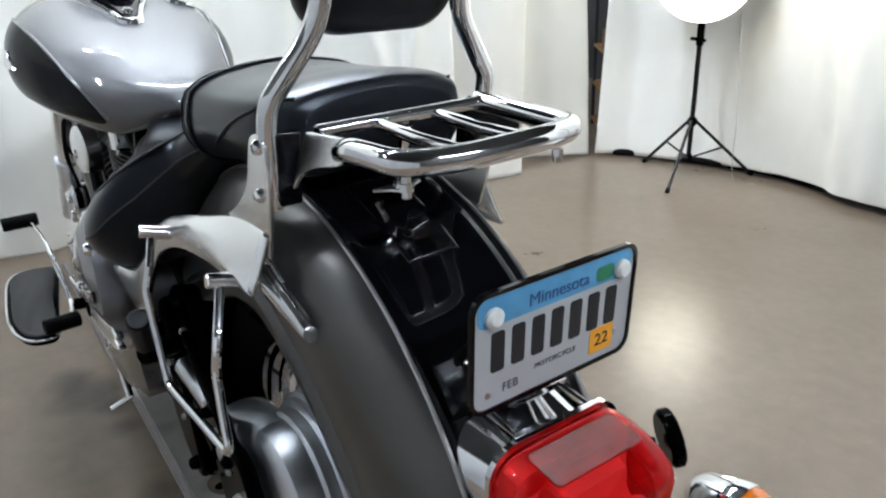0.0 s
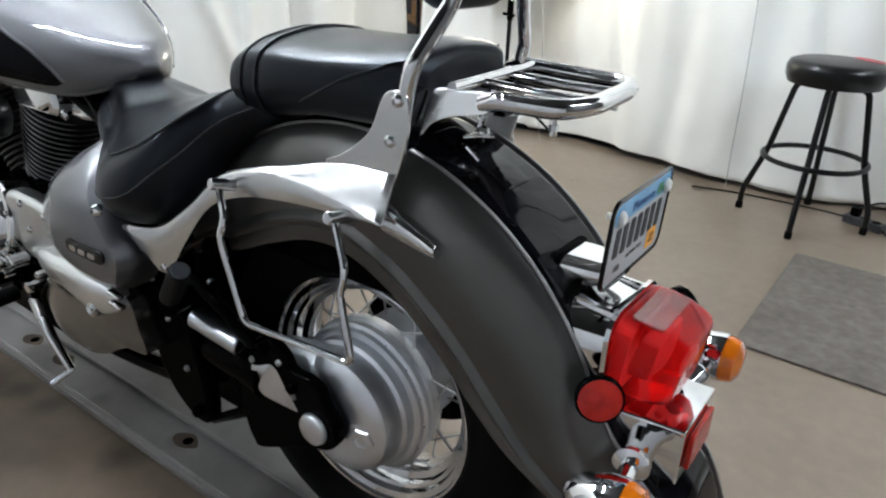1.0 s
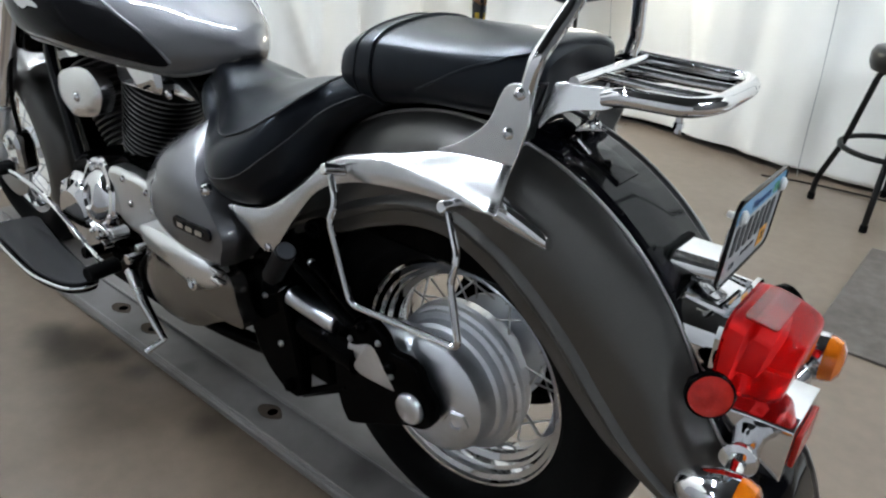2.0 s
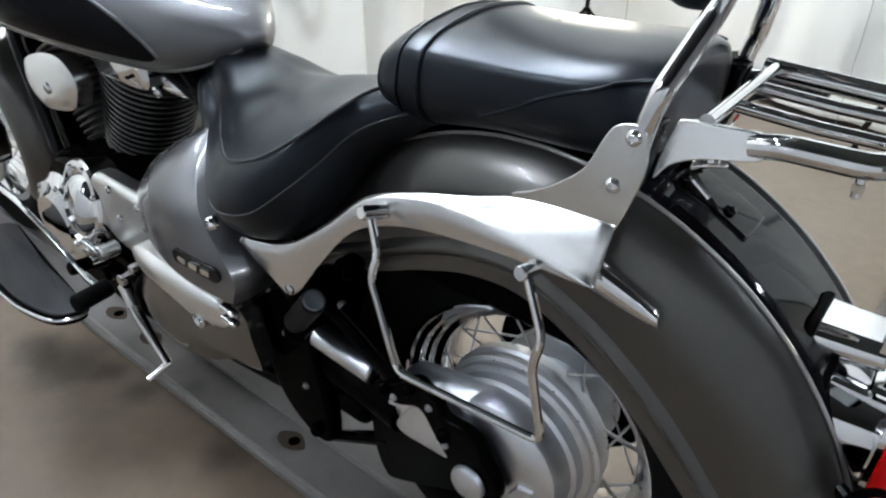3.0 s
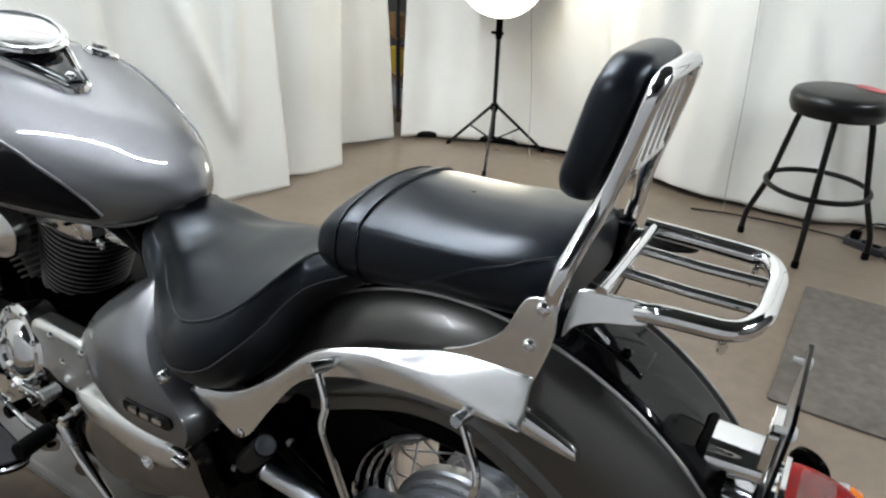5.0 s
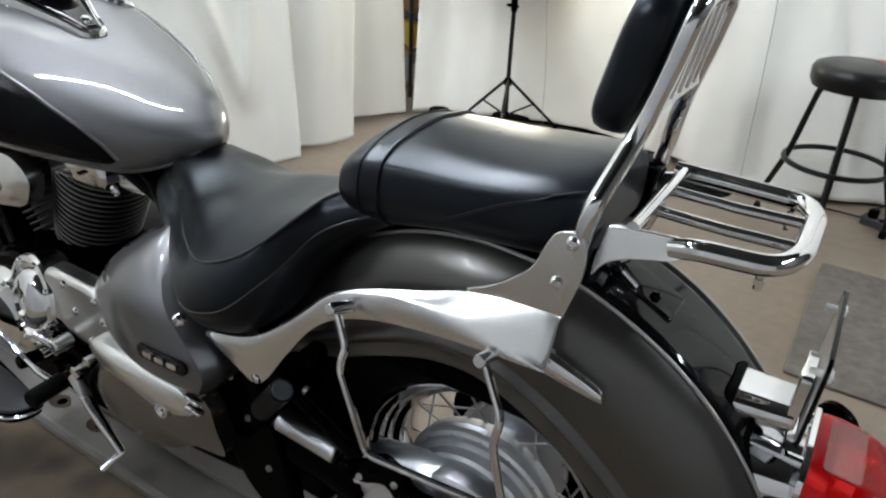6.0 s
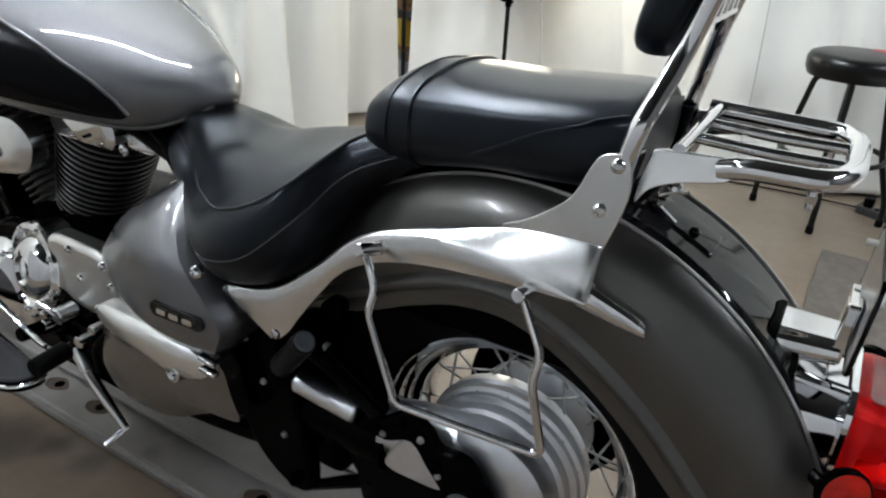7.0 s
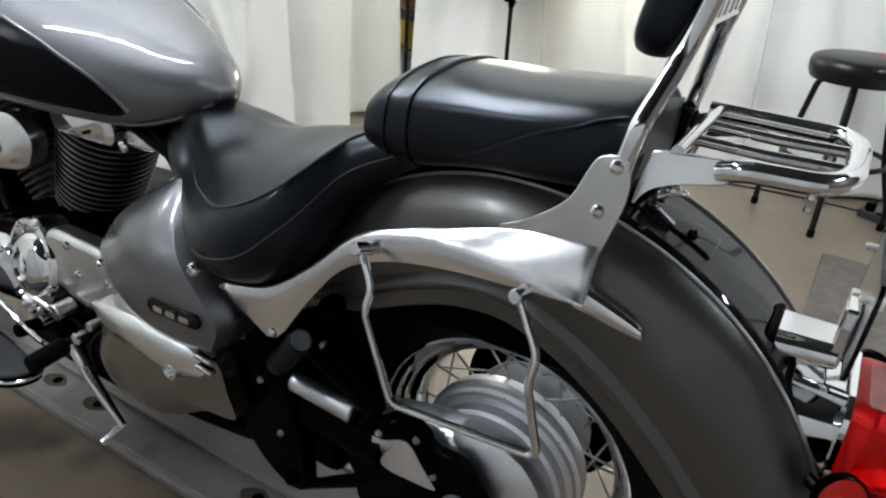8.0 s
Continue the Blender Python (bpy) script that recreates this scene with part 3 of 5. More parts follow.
# fender struts with sissy bar mounts
for sgn in (1, -1):
    strut = None
    rings = []
    xs = [0.385 - 0.507 * k / 34 for k in range(35)]
    for x in xs:
        zt = ease((-0.122, -0.05, 0.0, 0.05, 0.1, 0.175, 0.24, 0.31, 0.385), (0.775, 0.772, 0.763, 0.750, 0.740, 0.714, 0.655, 0.605, 0.592), x)
        zb = ease((-0.122, -0.05, 0.04, 0.11, 0.16, 0.2, 0.25, 0.30, 0.34, 0.385), (0.712, 0.709, 0.703, 0.695, 0.68, 0.655, 0.59, 0.525, 0.55, 0.585), x)
        y = ease((-0.122, 0.03, 0.15, 0.25, 0.30, 0.385), (0.165, 0.165, 0.176, 0.193, 0.2, 0.214), x)
        slope = ease((-0.122, -0.06, 0.0, 0.05, 0.1, 0.2), (0.9, 0.72, 0.5, 0.22, 0.1, 0.05), x) * (zt - zb)
        inset = ease((-0.122, 0.0, 0.06, 0.12, 0.25), (0.027, 0.026, 0.016, 0.008, 0.003), x)
        zs = zt - slope
        rings.append([V(x, sgn * (y - inset), zt), V(x, sgn * (y - 0.85 * inset), zt - 0.08 * slope), V(x, sgn * (y - 0.3 * inset), zt - 0.72 * slope), V(x, sgn * y, zs - 0.001),
                      V(x, sgn * (y + 0.002), zs - 0.2 * (zs - zb) - 0.001), V(x, sgn * (y + 0.003), 0.4 * zs + 0.6 * zb), V(x, sgn * (y + 0.002), zb + 0.001), V(x, sgn * (y - 0.003), zb)])
    bm = bmesh.new()
    loft(bm, rings, closed=False)
    strut = part("fender_strut", bm, SATIN, bike, "polished chrome fender strut cover", angle=40, solid=0.005)
    up = curve2([(-0.002, 0.764), (-0.025, 0.777), (-0.05, 0.793), (-0.08, 0.82), (-0.097, 0.858), (-0.108, 0.872), (-0.128, 0.876), (-0.138, 0.866), (-0.14, 0.83), (-0.13, 0.79), (-0.118, 0.755), (-0.108, 0.742), (-0.05, 0.752)], 3)
    bm = bmesh.new()
    slab(bm, up, lambda u, v, w: V(u, sgn * w, v), 0.134, 0.1395)
    part("mount_plate", bm, SATIN, strut, "flat chrome mounting plate", bevel=0.0015)
    bm = bmesh.new()
    slab(bm, curve2([(-0.085, 0.735), (-0.12, 0.72), (-0.132, 0.69), (-0.126, 0.683), (-0.112, 0.70), (-0.085, 0.712)], 3), lambda u, v, w: V(u, sgn * w, v), 0.128, 0.1335)
    part("rear_lip", bm, SATIN, strut, bevel=0.0015)
    bolt("bolt", (-0.125, sgn * 0.1395, 0.864), (0, sgn, 0), 0.008, strut)
    bolt("bolt", (-0.113, sgn * 0.1395, 0.813), (0, sgn, 0), 0.008, strut)
    bolt("bolt", (0.303, sgn * 0.2, 0.535), (0, sgn, 0), 0.009, strut)
    rings = []
    for k in range(13):
        t = k / 12
        c = V(-0.100 - 0.083 * t, sgn * (0.135 - 0.003 * t), 0.710 - 0.026 * t)
        w = 0.012 * (1 - t) ** 0.6 + 0.0085
        rings.append([c + V(0.3 * w * math.cos(a), sgn * 0.010 * math.sin(a) * (1.2 - 0.4 * t), w * math.cos(a)) for a in (2 * math.pi * j / 14 for j in range(14))])
    bm = bmesh.new()
    loft(bm, rings)
    part("strut_tip", bm, CHROME, strut, "tapered chrome spear tip", angle=50)

# saddlebag support bar, left
for sgn in (1, -1):
    bm = bmesh.new()
    sweep(bm, fillet_path([(0.148, sgn * 0.197, 0.708), (0.122, sgn * 0.212, 0.672), (0.128, sgn * 0.22, 0.645), (0.083, sgn * 0.224, 0.526), (-0.112, sgn * 0.212, 0.531), (-0.086, sgn * 0.205, 0.620), (-0.092, sgn * 0.2, 0.655), (-0.056, sgn * 0.178, 0.702)], 0.014, 5), 0.0052, 10)
    bar = part("saddlebag_bar", bm, CHROME, bike, "bent chrome saddlebag support bar")
    for p, q in (((0.142, 0.172, 0.706), (0.150, 0.21, 0.716)), ((-0.056, 0.138, 0.702), (-0.052, 0.190, 0.712))):
        bm = bmesh.new()
        rod(bm, (p[0], sgn * p[1], p[2]), (q[0], sgn * q[1], q[2]), 0.0086, n=20, edge=0.0015)
        part("standoff", bm, CHROME, bar, "short chrome standoff tube")

# seats
def seat_mesh(tab, n=56):
    lo, hi = min(tab[0]), max(tab[0])
    rings = []
    for k in range(n + 1):
        x = lo + (hi - lo) * (0.5 - 0.5 * math.cos(math.pi * k / n))
        half = [i / 2 for i in range(25)]
        rings.append([seat_point(tab, x, s) for s in half] + [seat_point(tab, x, s, -1) for s in half[-2:0:-1]])
    return loft(bmesh.new(), rings)


def seat_point(tab, x, s, sgn=1, lift=0.0):
    """A point of the seat's skin: s runs from 0, under the seat, over the bulging side to the seam at 7 and on to 12, the middle line of its top."""
    xs, zt, w, ze, zb, seam_in, tilt, bulges = tab
    a, b, c, d, q = (ease(xs, v, x) for v in (zt, w, ze, zb, seam_in))
    ys = (0.0, 0.45, 0.70, 0.85, 0.95, 1.0, 1.0 - 0.38 * (1 - q), q, 0.85 * q, 0.67 * q, 0.46 * q, 0.23 * q, 0.0)
    hs = (0.04, 0.02, 0.0, 0.1, 0.28, 0.52, 0.82, 1.0, 1.40, 1.66, 1.82, 1.94, 2.0)
    y = ease(tuple(range(13)), ys, s)
    h = ease(tuple(range(13)), hs, s)
    z = d + h * (c - d) if h < 1 else c + (h - 1) * (a - c)
    for bx, by, size, high in bulges:
        z += high * math.exp(-((x - bx) ** 2 + (b * y - by) ** 2) / size ** 2) * min(1.0, max(0.0, 2.2 * (h - 1)))
    if sgn < 0:
        z -= tilt * b * y
    out = V(0, y * sgn, 0.9 if h > 1 else 0.0)
    return V(x, sgn * b * y, z) + (out.normalized() * lift if out.length else V(0, 0, 0))


RIDER = ((0.145, 0.20, 0.232, 0.25, 0.27, 0.31, 0.368, 0.41, 0.455, 0.485, 0.555, 0.595, 0.625, 0.64),
         (0.838, 0.824, 0.814, 0.807, 0.802, 0.792, 0.780, 0.769, 0.761, 0.760, 0.771, 0.780, 0.770, 0.750),
         (0.099, 0.119, 0.137, 0.174, 0.2075, 0.234, 0.239, 0.226, 0.200, 0.178, 0.127, 0.105, 0.0786, 0.036),
         (0.835, 0.826, 0.811, 0.790, 0.767, 0.739, 0.716, 0.709, 0.701, 0.697, 0.7136, 0.741, 0.7495, 0.742),
         (0.785, 0.748, 0.717, 0.678, 0.649, 0.605, 0.588, 0.588, 0.602, 0.616, 0.648, 0.671, 0.689, 0.697),
         (0.9, 0.80, 0.80, 0.88, 0.90, 0.8875, 0.88, 0.856, 0.818, 0.81, 0.74, 0.734, 0.665, 0.666), 0.25, ((0.55, 0.085, 0.06, 0.022), (0.462, 0.135, 0.05, 0.014)))
seat = part("rider_seat", seat_mesh(RIDER), LEATHER, bike, "black leather rider seat with stitched side seam", angle=70, subsurf=1)
seat.location.y = 0.01
for sgn in (1, -1):
    for s, lo, hi, r, nm in ((7.0, 0.165, 0.615, 0.0019, "piping"), (4.9, 0.16, 0.42, 0.0014, "seam")):
        bm = bmesh.new()
        sweep(bm, [seat_point(RIDER, lo + (hi - lo) * k / 48, s, sgn, 0.0004) for k in range(49)], r, 6)
        part(nm, bm, THREAD, seat, "grey stitched seam")
PILLION = ((-0.128, -0.12, -0.09, -0.03, 0.05, 0.125, 0.178, 0.207, 0.216), (0.904, 0.914, 0.918, 0.914, 0.9095, 0.909, 0.9045, 0.884, 0.866),
           (0.090, 0.104, 0.118, 0.125, 0.127, 0.128, 0.1265, 0.118, 0.105), (0.885, 0.895, 0.897, 0.892, 0.8865, 0.883, 0.876, 0.863, 0.856), (0.83, 0.822, 0.815, 0.811, 0.807, 0.794, 0.789, 0.799, 0.812),
           (0.95, 0.95, 0.95, 0.95, 0.94, 0.92, 0.92, 0.92, 0.92), 0.0, ())
pillion = part("pillion_seat", seat_mesh(PILLION), LEATHER, bike, "black leather pillion seat with a raised front band", angle=70, subsurf=1)
for x, r in ((0.138, 0.0032), (0.170, 0.0012)):
    bm = bmesh.new()
    sweep(bm, [seat_point(PILLION, x, s / 3, 1, 0.001) for s in range(6, 37)] + [seat_point(PILLION, x, s / 3, -1, 0.001) for s in range(35, 5, -1)], r, 6)
    part("band_seam", bm, LEATHER, pillion)
for sgn in (1, -1):
    bm = bmesh.new()
    sweep(bm, [seat_point(PILLION, -0.115 + 0.17 * k / 30, ease((0, 10, 20, 30), (7.7, 6.4, 5.4, 4.2), k), sgn, 0.0008) for k in range(31)], 0.002, 6)
    part("piping", bm, LEATHER, pillion)

# fuel tank
TX = (0.553, 0.57, 0.60, 0.66, 0.75, 0.86, 0.98, 1.1, 1.2, 1.27)
TT = (0.806, 0.822, 0.8385, 0.862, 0.8975, 0.937, 0.9746, 0.9875, 0.9766, 0.926)
TW = (0.018, 0.043, 0.076, 0.120, 0.164, 0.205, 0.2237, 0.2095, 0.164, 0.09)
TM = (0.793, 0.794, 0.794, 0.798, 0.812, 0.829, 0.8436, 0.851, 0.8637, 0.871)
TB = (0.788, 0.776, 0.759, 0.7445, 0.7485, 0.758, 0.765, 0.760, 0.760, 0.795)


def tank_point(x, s, sgn=1, lift=0.0):
    """s: 0 on the tank's lower edge, 1 at its widest, 2 on the middle line of its top."""
    zt, w, zm, zb = (ease(TX, v, x) for v in (TT, TW, TM, TB))
    if s <= 1:
        a = s * math.pi / 2
        y, z = w * (0.78 + 0.22 * math.sin(a)), zb + (zm - zb) * (1 - math.cos(a)) ** 0.9
        ny, nz = 1.0, -0.4 * (1 - s)
    else:
        a = (s - 1) * math.pi / 2
        y, z = w * math.cos(a) ** 0.7, zm + (zt - zm) * math.sin(a) ** 0.85
        ny, nz = math.cos(a), math.sin(a)
    return V(x, sgn * (y + ny * lift), z + nz * lift)


rings = []
for k in range(49):
    x = 0.553 + 0.717 * (0.5 - 0.5 * math.cos(math.pi * k / 48))
    half = [tank_point(x, s / 12) for s in range(25)]
    rings.append(half + [tank_point(x, s / 12, -1) for s in range(23, -1, -1)])
tank = part("fuel_tank", loft(bmesh.new(), rings), SILVER, bike, "silver metallic teardrop fuel tank", angle=50)
tank.location.y = 0.02
for sgn in (1, -1):
    rings, edge = [], []
    for k in range(41):
        x = 0.654 + 0.558 * k / 40
        top = ease((0.654, 0.66, 0.685, 0.71, 0.75, 0.775, 0.84, 0.9, 1.0, 1.1, 1.19, 1.212), (0.62, 0.86, 1.07, 1.17, 1.27, 1.33, 1.41, 1.43, 1.42, 1.38, 1.25, 1.0), x)
        low = ease((0.654, 0.665, 0.70, 0.9, 1.15, 1.212), (0.60, 0.50, 0.48, 0.5, 0.5, 0.8), x)
        rings.append([tank_point(x, low + (top - low) * j / 12, sgn, 0.0022) for j in range(13)])
        edge.append(tank_point(x, top, sgn, 0.0014))
    bm = bmesh.new()
    loft(bm, rings, closed=False)
    part("tank_panel", bm, CHARCOAL, tank, "dark charcoal tank side panel", angle=60)
    bm = bmesh.new()
    sweep(bm, edge, 0.0030, 12)
    part("pinstripe", bm, SILVER, tank, "raised silver ridge round the dark panel", angle=70)
    bm = bmesh.new()
    slab(bm, curve2([(-0.055, 0.0), (-0.02, 0.012), (0.0, 0.022), (0.03, 0.02), (0.06, 0.006), (0.03, -0.006), (0.0, -0.012), (-0.02, -0.004)], 3), lambda u, v, w: tank_point(0.97 + u, 1.04 + v * 5, sgn, w), 0.003, 0.0055)
    part("emblem", bm, CHROME, tank, "winged chrome tank emblem")
bm = bmesh.new()
sweep(bm, [tank_point(0.56 + 0.68 * k / 30, 0.03, 1, 0.001) for k in range(31)], 0.004, 8)
part("tank_seam", bm, GREY, tank)
# tank console with the speedometer
def console_width(x):
    return ease((0.822, 0.826, 0.835, 0.86, 0.93, 1.0, 1.07, 1.12, 1.135), (0.010, 0.019, 0.026, 0.034, 0.062, 0.084, 0.086, 0.07, 0.05), x)


def console_top(x):
    return tank_point(x, 1.9).z + ease((0.822, 0.85, 0.92, 1.0, 1.135), (0.012, 0.015, 0.018, 0.019, 0.012), x)


rings = []
for k in range(37):
    x = 0.822 + 0.313 * (0.5 - 0.5 * math.cos(math.pi * k / 36))
    w, top = console_width(x), console_top(x)
    half = [(w - 0.001, top - 0.034), (w, top - 0.007), (w - 0.001, top - 0.003), (w - 0.0035, top), (w - 0.007, top - 0.0005), (w - 0.0085, top - 0.003)]
    half = [(max(y, 0.001 * (6 - j)), z) for j, (y, z) in enumerate(half)]
    rings.append([V(x, y, z) for y, z in half] + [V(x, -y, z) for y, z in half[::-1]])
console = part("console", loft(bmesh.new(), rings, cap=True), CHROME, bike, "chrome tank console with a round speedometer", angle=50)
console.location.y = 0.02
bm = bmesh.new()
rings = []
for k in range(17):
    x = 0.834 + 0.12 * k / 16
    w, top = console_width(x) - 0.0105, console_top(x)
    rings.append([V(x, w * y, top - 0.0015 - 0.0015 * y * y) for y in (-1, -0.5, 0, 0.5, 1)])
loft(bm, rings, closed=False)
part("console_insert", bm, BLACKPAINT, console, "dark glossy console insert", solid=0.003)
gx, gz = 0.985, tank_point(0.985, 1.9).z + 0.036
FACING = (-0.36, 0, 1)
bm = bmesh.new()
lathe(bm, [(-0.034, 0.066), (-0.006, 0.079), (0.001, 0.082), (0.005, 0.080), (0.0055, 0.0765), (0.008, 0.0755), (0.0090, 0.072), (0.008, 0.0675), (0.003, 0.0665)], (gx, 0, gz), FACING, 56)
part("bezel", bm, CHROME, console, "chrome speedometer bezel")
bm = bmesh.new()
lathe(bm, [(-0.002, 0.067), (0.0005, 0.067), (0.001, 0.0)], (gx, 0, gz), FACING, 40)
part("dial", bm, DIAL, console, "grey speedometer dial")
DIALPOSE = Matrix.Translation((gx, 0, gz)) @ V(*FACING).to_track_quat("Z", "X").to_matrix().to_4x4()
bm = bmesh.new()
for k in range(27):
    a = radians(-130 + 260 * k / 26)
    long = 0.010 if k % 2 == 0 else 0.005
    mark = bmesh.ops.create_cube(bm, size=1.0)["verts"]
    bmesh.ops.transform(bm, matrix=DIALPOSE @ Matrix.Rotation(a, 4, "Z") @ Matrix.Translation((0.060 - long / 2, 0, 0.0014)) @ Matrix.Diagonal((long, 0.0016, 0.0008, 1)), verts=mark)
part("dial_marks", bm, WHITEPAINT, console, "pale speed marks")
bm = bmesh.new()
needle = bmesh.ops.create_cube(bm, size=1.0)["verts"]
bmesh.ops.transform(bm, matrix=DIALPOSE @ Matrix.Rotation(radians(-128), 4, "Z") @ Matrix.Translation((0.022, 0, 0.0030)) @ Matrix.Diagonal((0.055, 0.002, 0.001, 1)), verts=needle)
part("needle", bm, PINK, console, "thin red needle")
bm = bmesh.new()
lathe(bm, [(0.0055, 0.0675), (0.0065, 0.0665), (0.0085, 0.045), (0.0092, 0.0)], (gx, 0, gz), FACING, 40)
glass = part("gauge_glass", bm, GLASS, console, "clear gauge glass")
glass.visible_shadow = False
bm = bmesh.new()
lathe(bm, [(-0.004, 0.010), (0.004, 0.0095), (0.007, 0.006), (0.0075, 0.0)], (0.852, 0, console_top(0.852)), (-0.3, 0, 1), 20)
part("lock", bm, CHROME, console)
p = tank_point(0.965, 1.66, -1)
bm = bmesh.new()
lathe(bm, [(-0.008, 0.036), (0.003, 0.037), (0.007, 0.034), (0.009, 0.022), (0.0095, 0.0)], p, (-0.2, -0.4, 1), 32)
cap = part("filler_cap", bm, CHROME, tank, "chrome fuel filler cap")
bm = bmesh.new()
lathe(bm, [(0, 0.015), (0.007, 0.014), (0.010, 0.0)], p + V(0.004, -0.002, 0.008), (-0.2, -0.4, 1), 8)
part("cap_knob", bm, CHROME, tank)

# sissy bar with its backrest pad
hoop = [(-0.118, 0.128, 0.80), (-0.132, 0.130, 0.885), (-0.137, 0.128, 0.905), (-0.156, 0.078, 0.975), (-0.172, 0.074, 1.03), (-0.19, 0.072, 1.105)]
path = fillet_path(hoop + [(x, -y, z) for x, y, z in hoop[::-1]], 0.03, 6)
sissy = part("sissy_bar", sweep(bmesh.new(), path, 0.0105, 16), CHROME, bike, "chrome sissy bar hoop with a black backrest pad")
for y in (-0.042, -0.014, 0.014, 0.042):
    bm = bmesh.new()
    sweep(bm, [(-0.170, y, 1.005), (-0.188, y * 0.95, 1.10)], 0.0075, 10, flat=0.6, up=(1, 0, 0))
    part("slat", bm, CHROME, sissy)
bm = bmesh.new()
slab(bm, rounded(0.14, 0.012, 0.005), lambda u, v, w: V(-0.164 - w, u, 1.004 + v), 0, 0.008)
part("cross_plate", bm, CHROME, sissy)
rings = []
for k in range(9):
    f = (0, 0.12, 0.3, 0.5, 0.7, 0.88, 0.96, 0.995, 1.0)[k]
    g = (0.80, 0.93, 0.99, 1.0, 0.99, 0.95, 0.88, 0.7, 0.2)[k]
    rings.append([V(-0.146 + 0.053 * f - (v + 0.083) * 0.22, u * g, 1.041 + v * g) for u, v in rounded(0.178, 0.166, 0.048, 7)])
bm = bmesh.new()
loft(bm, rings)
part("backrest_pad", bm, LEATHER, sissy, "black leather backrest pad", angle=60)

# luggage rack
rail = [(-0.214, 0.094, 0.868), (-0.24, 0.10, 0.876), (-0.312, 0.093, 0.876), (-0.329, 0.05, 0.877)]
path = fillet_path(rail + [(x, -y, z + 0.002) for x, y, z in rail[:0:-1]] + [(-0.16, -0.10, 0.880)], 0.03, 6)
rack = part("luggage_rack", sweep(bmesh.new(), path, 0.0115, 18), CHROME, bike, "chrome tubular luggage rack")
bm = bmesh.new()
sweep(bm, [(-0.172, 0.098, 0.880), (-0.172, -0.098, 0.882)], 0.007, 12)
part("cross_bar", bm, CHROME, rack)
for y in (0.034, -0.034):
    bm = bmesh.new()
    sweep(bm, [(-0.172, y, 0.878), (-0.25, y, 0.8755), (-0.322, y, 0.8765)], 0.0065, 12)
    part("long_bar", bm, CHROME, rack)
for y in (0.084, -0.084):
    bm = bmesh.new()
    rod(bm, (-0.30, y, 0.868), (-0.30, y, 0.844), 0.0042, n=10)
    lathe(bm, [(0, 0.0058), (0.007, 0.0058), (0.008, 0.003)], (-0.30, y, 0.850), (0, 0, 1), 6)
    part("pin", bm, CHROME, rack)
for sgn in (1, -1):
    bm = bmesh.new()
    slab(bm, curve2([(-0.146, 0.872), (-0.153, 0.877), (-0.18, 0.879), (-0.226, 0.881), (-0.233, 0.871), (-0.222, 0.858), (-0.178, 0.848), (-0.152, 0.836), (-0.140, 0.820), (-0.140, 0.845)], 3), lambda u, v, w: V(u, sgn * (w - 0.3 * (v - 0.86)), v), 0.098, 0.104)
    part("rack_bracket", bm, SATIN, rack, "tapered chrome rack bracket", bevel=0.0015)
    bm = bmesh.new()
    slab(bm, [(-0.142, 0.876), (-0.122, 0.876), (-0.108, 0.80), (-0.128, 0.80)], lambda u, v, w: V(u, sgn * w, v), 0.100, 0.128)
    part("spacer", bm, BLACKPAINT, rack, "black spacer block", bevel=0.003)
bm = bmesh.new()
slab(bm, curve2([(-0.142, -0.03), (-0.145, 0.03), (-0.156, 0.015), (-0.175, 0.0), (-0.156, -0.015)], 3), lambda u, v, w: V(u, v, 0.80 + w), 0.0, 0.004)
part("fender_clip", bm, SATIN, rack, bevel=0.001)
bolt("bolt", (-0.155, 0.0, 0.803), (-0.3, 0, 1), 0.010, rack, CHROME, 0.01)
bm = bmesh.new()
rod(bm, (-0.15, 0.0, 0.81), (-0.172, 0.0, 0.872), 0.006, n=10)
part("stay", bm, CHROME, rack)
bm = bmesh.new()
rod(bm, (-0.115, -0.142, 0.862), (-0.13, -0.112, 0.862), 0.018, n=20)
part("knob", bm, BLACKMETAL, rack, "black mounting knob")

# tail lamp group
tail = part("tail_lamp_base", loft(bmesh.new(), [[V(-0.325 - 0.075 * k / 6, u * (1.3 - 0.23 * k / 6), 0.585 + v * (1.0 - 0.04 * k / 6) - 0.10 * (k / 6 * 0.075)) for u, v in rounded(0.135, 0.115, 0.045, 6)] for k in range(7)]), CHROME, bike, "chrome tail lamp base", angle=50)
bm = bmesh.new()
loft(bm, [[V(-0.322 + 0.012 * (k - 1), u * g, 0.585 + v * g) for u, v in rounded(0.19, 0.13, 0.055, 6)] for k, g in ((0, 0.97), (1, 1.0), (2, 1.0), (3, 0.97))])
part("gasket", bm, RUBBER, tail, "black rubber gasket")
rings = []
for k in range(10):
    f = (0, 0.1, 0.3, 0.55, 0.75, 0.88, 0.95, 0.985, 1.0, 1.0)[k]
    g = (1.0, 1.03, 1.04, 1.01, 0.96, 0.9, 0.84, 0.76, 0.66, 0.1)[k]
    rings.append([V(-0.394 - 0.085 * f - 0.35 * v * 0.25, u * g, 0.588 + v * g - 0.008 * f) for u, v in rounded(0.15, 0.100, 0.03, 8)])
bm = bmesh.new()
loft(bm, rings)
lens = part("lens", bm, RED, tail, "glossy red faceted tail lamp lens", angle=80)
lens.visible_shadow = False
bm = bmesh.new()
loft(bm, [[V(-0.396 - 0.045 * f - 0.35 * v * 0.25, u * g, 0.588 + v * g - 0.008 * f) for u, v in rounded(0.134, 0.084, 0.012, 3)] for f, g in ((0, 1.0), (0.45, 0.98), (0.5, 0.6), (1, 0.52), (1.05, 0.1))])
part("lamp_reflector", bm, WHITEPAINT, tail, "stepped inner lamp reflector", angle=20)
bm = bmesh.new()
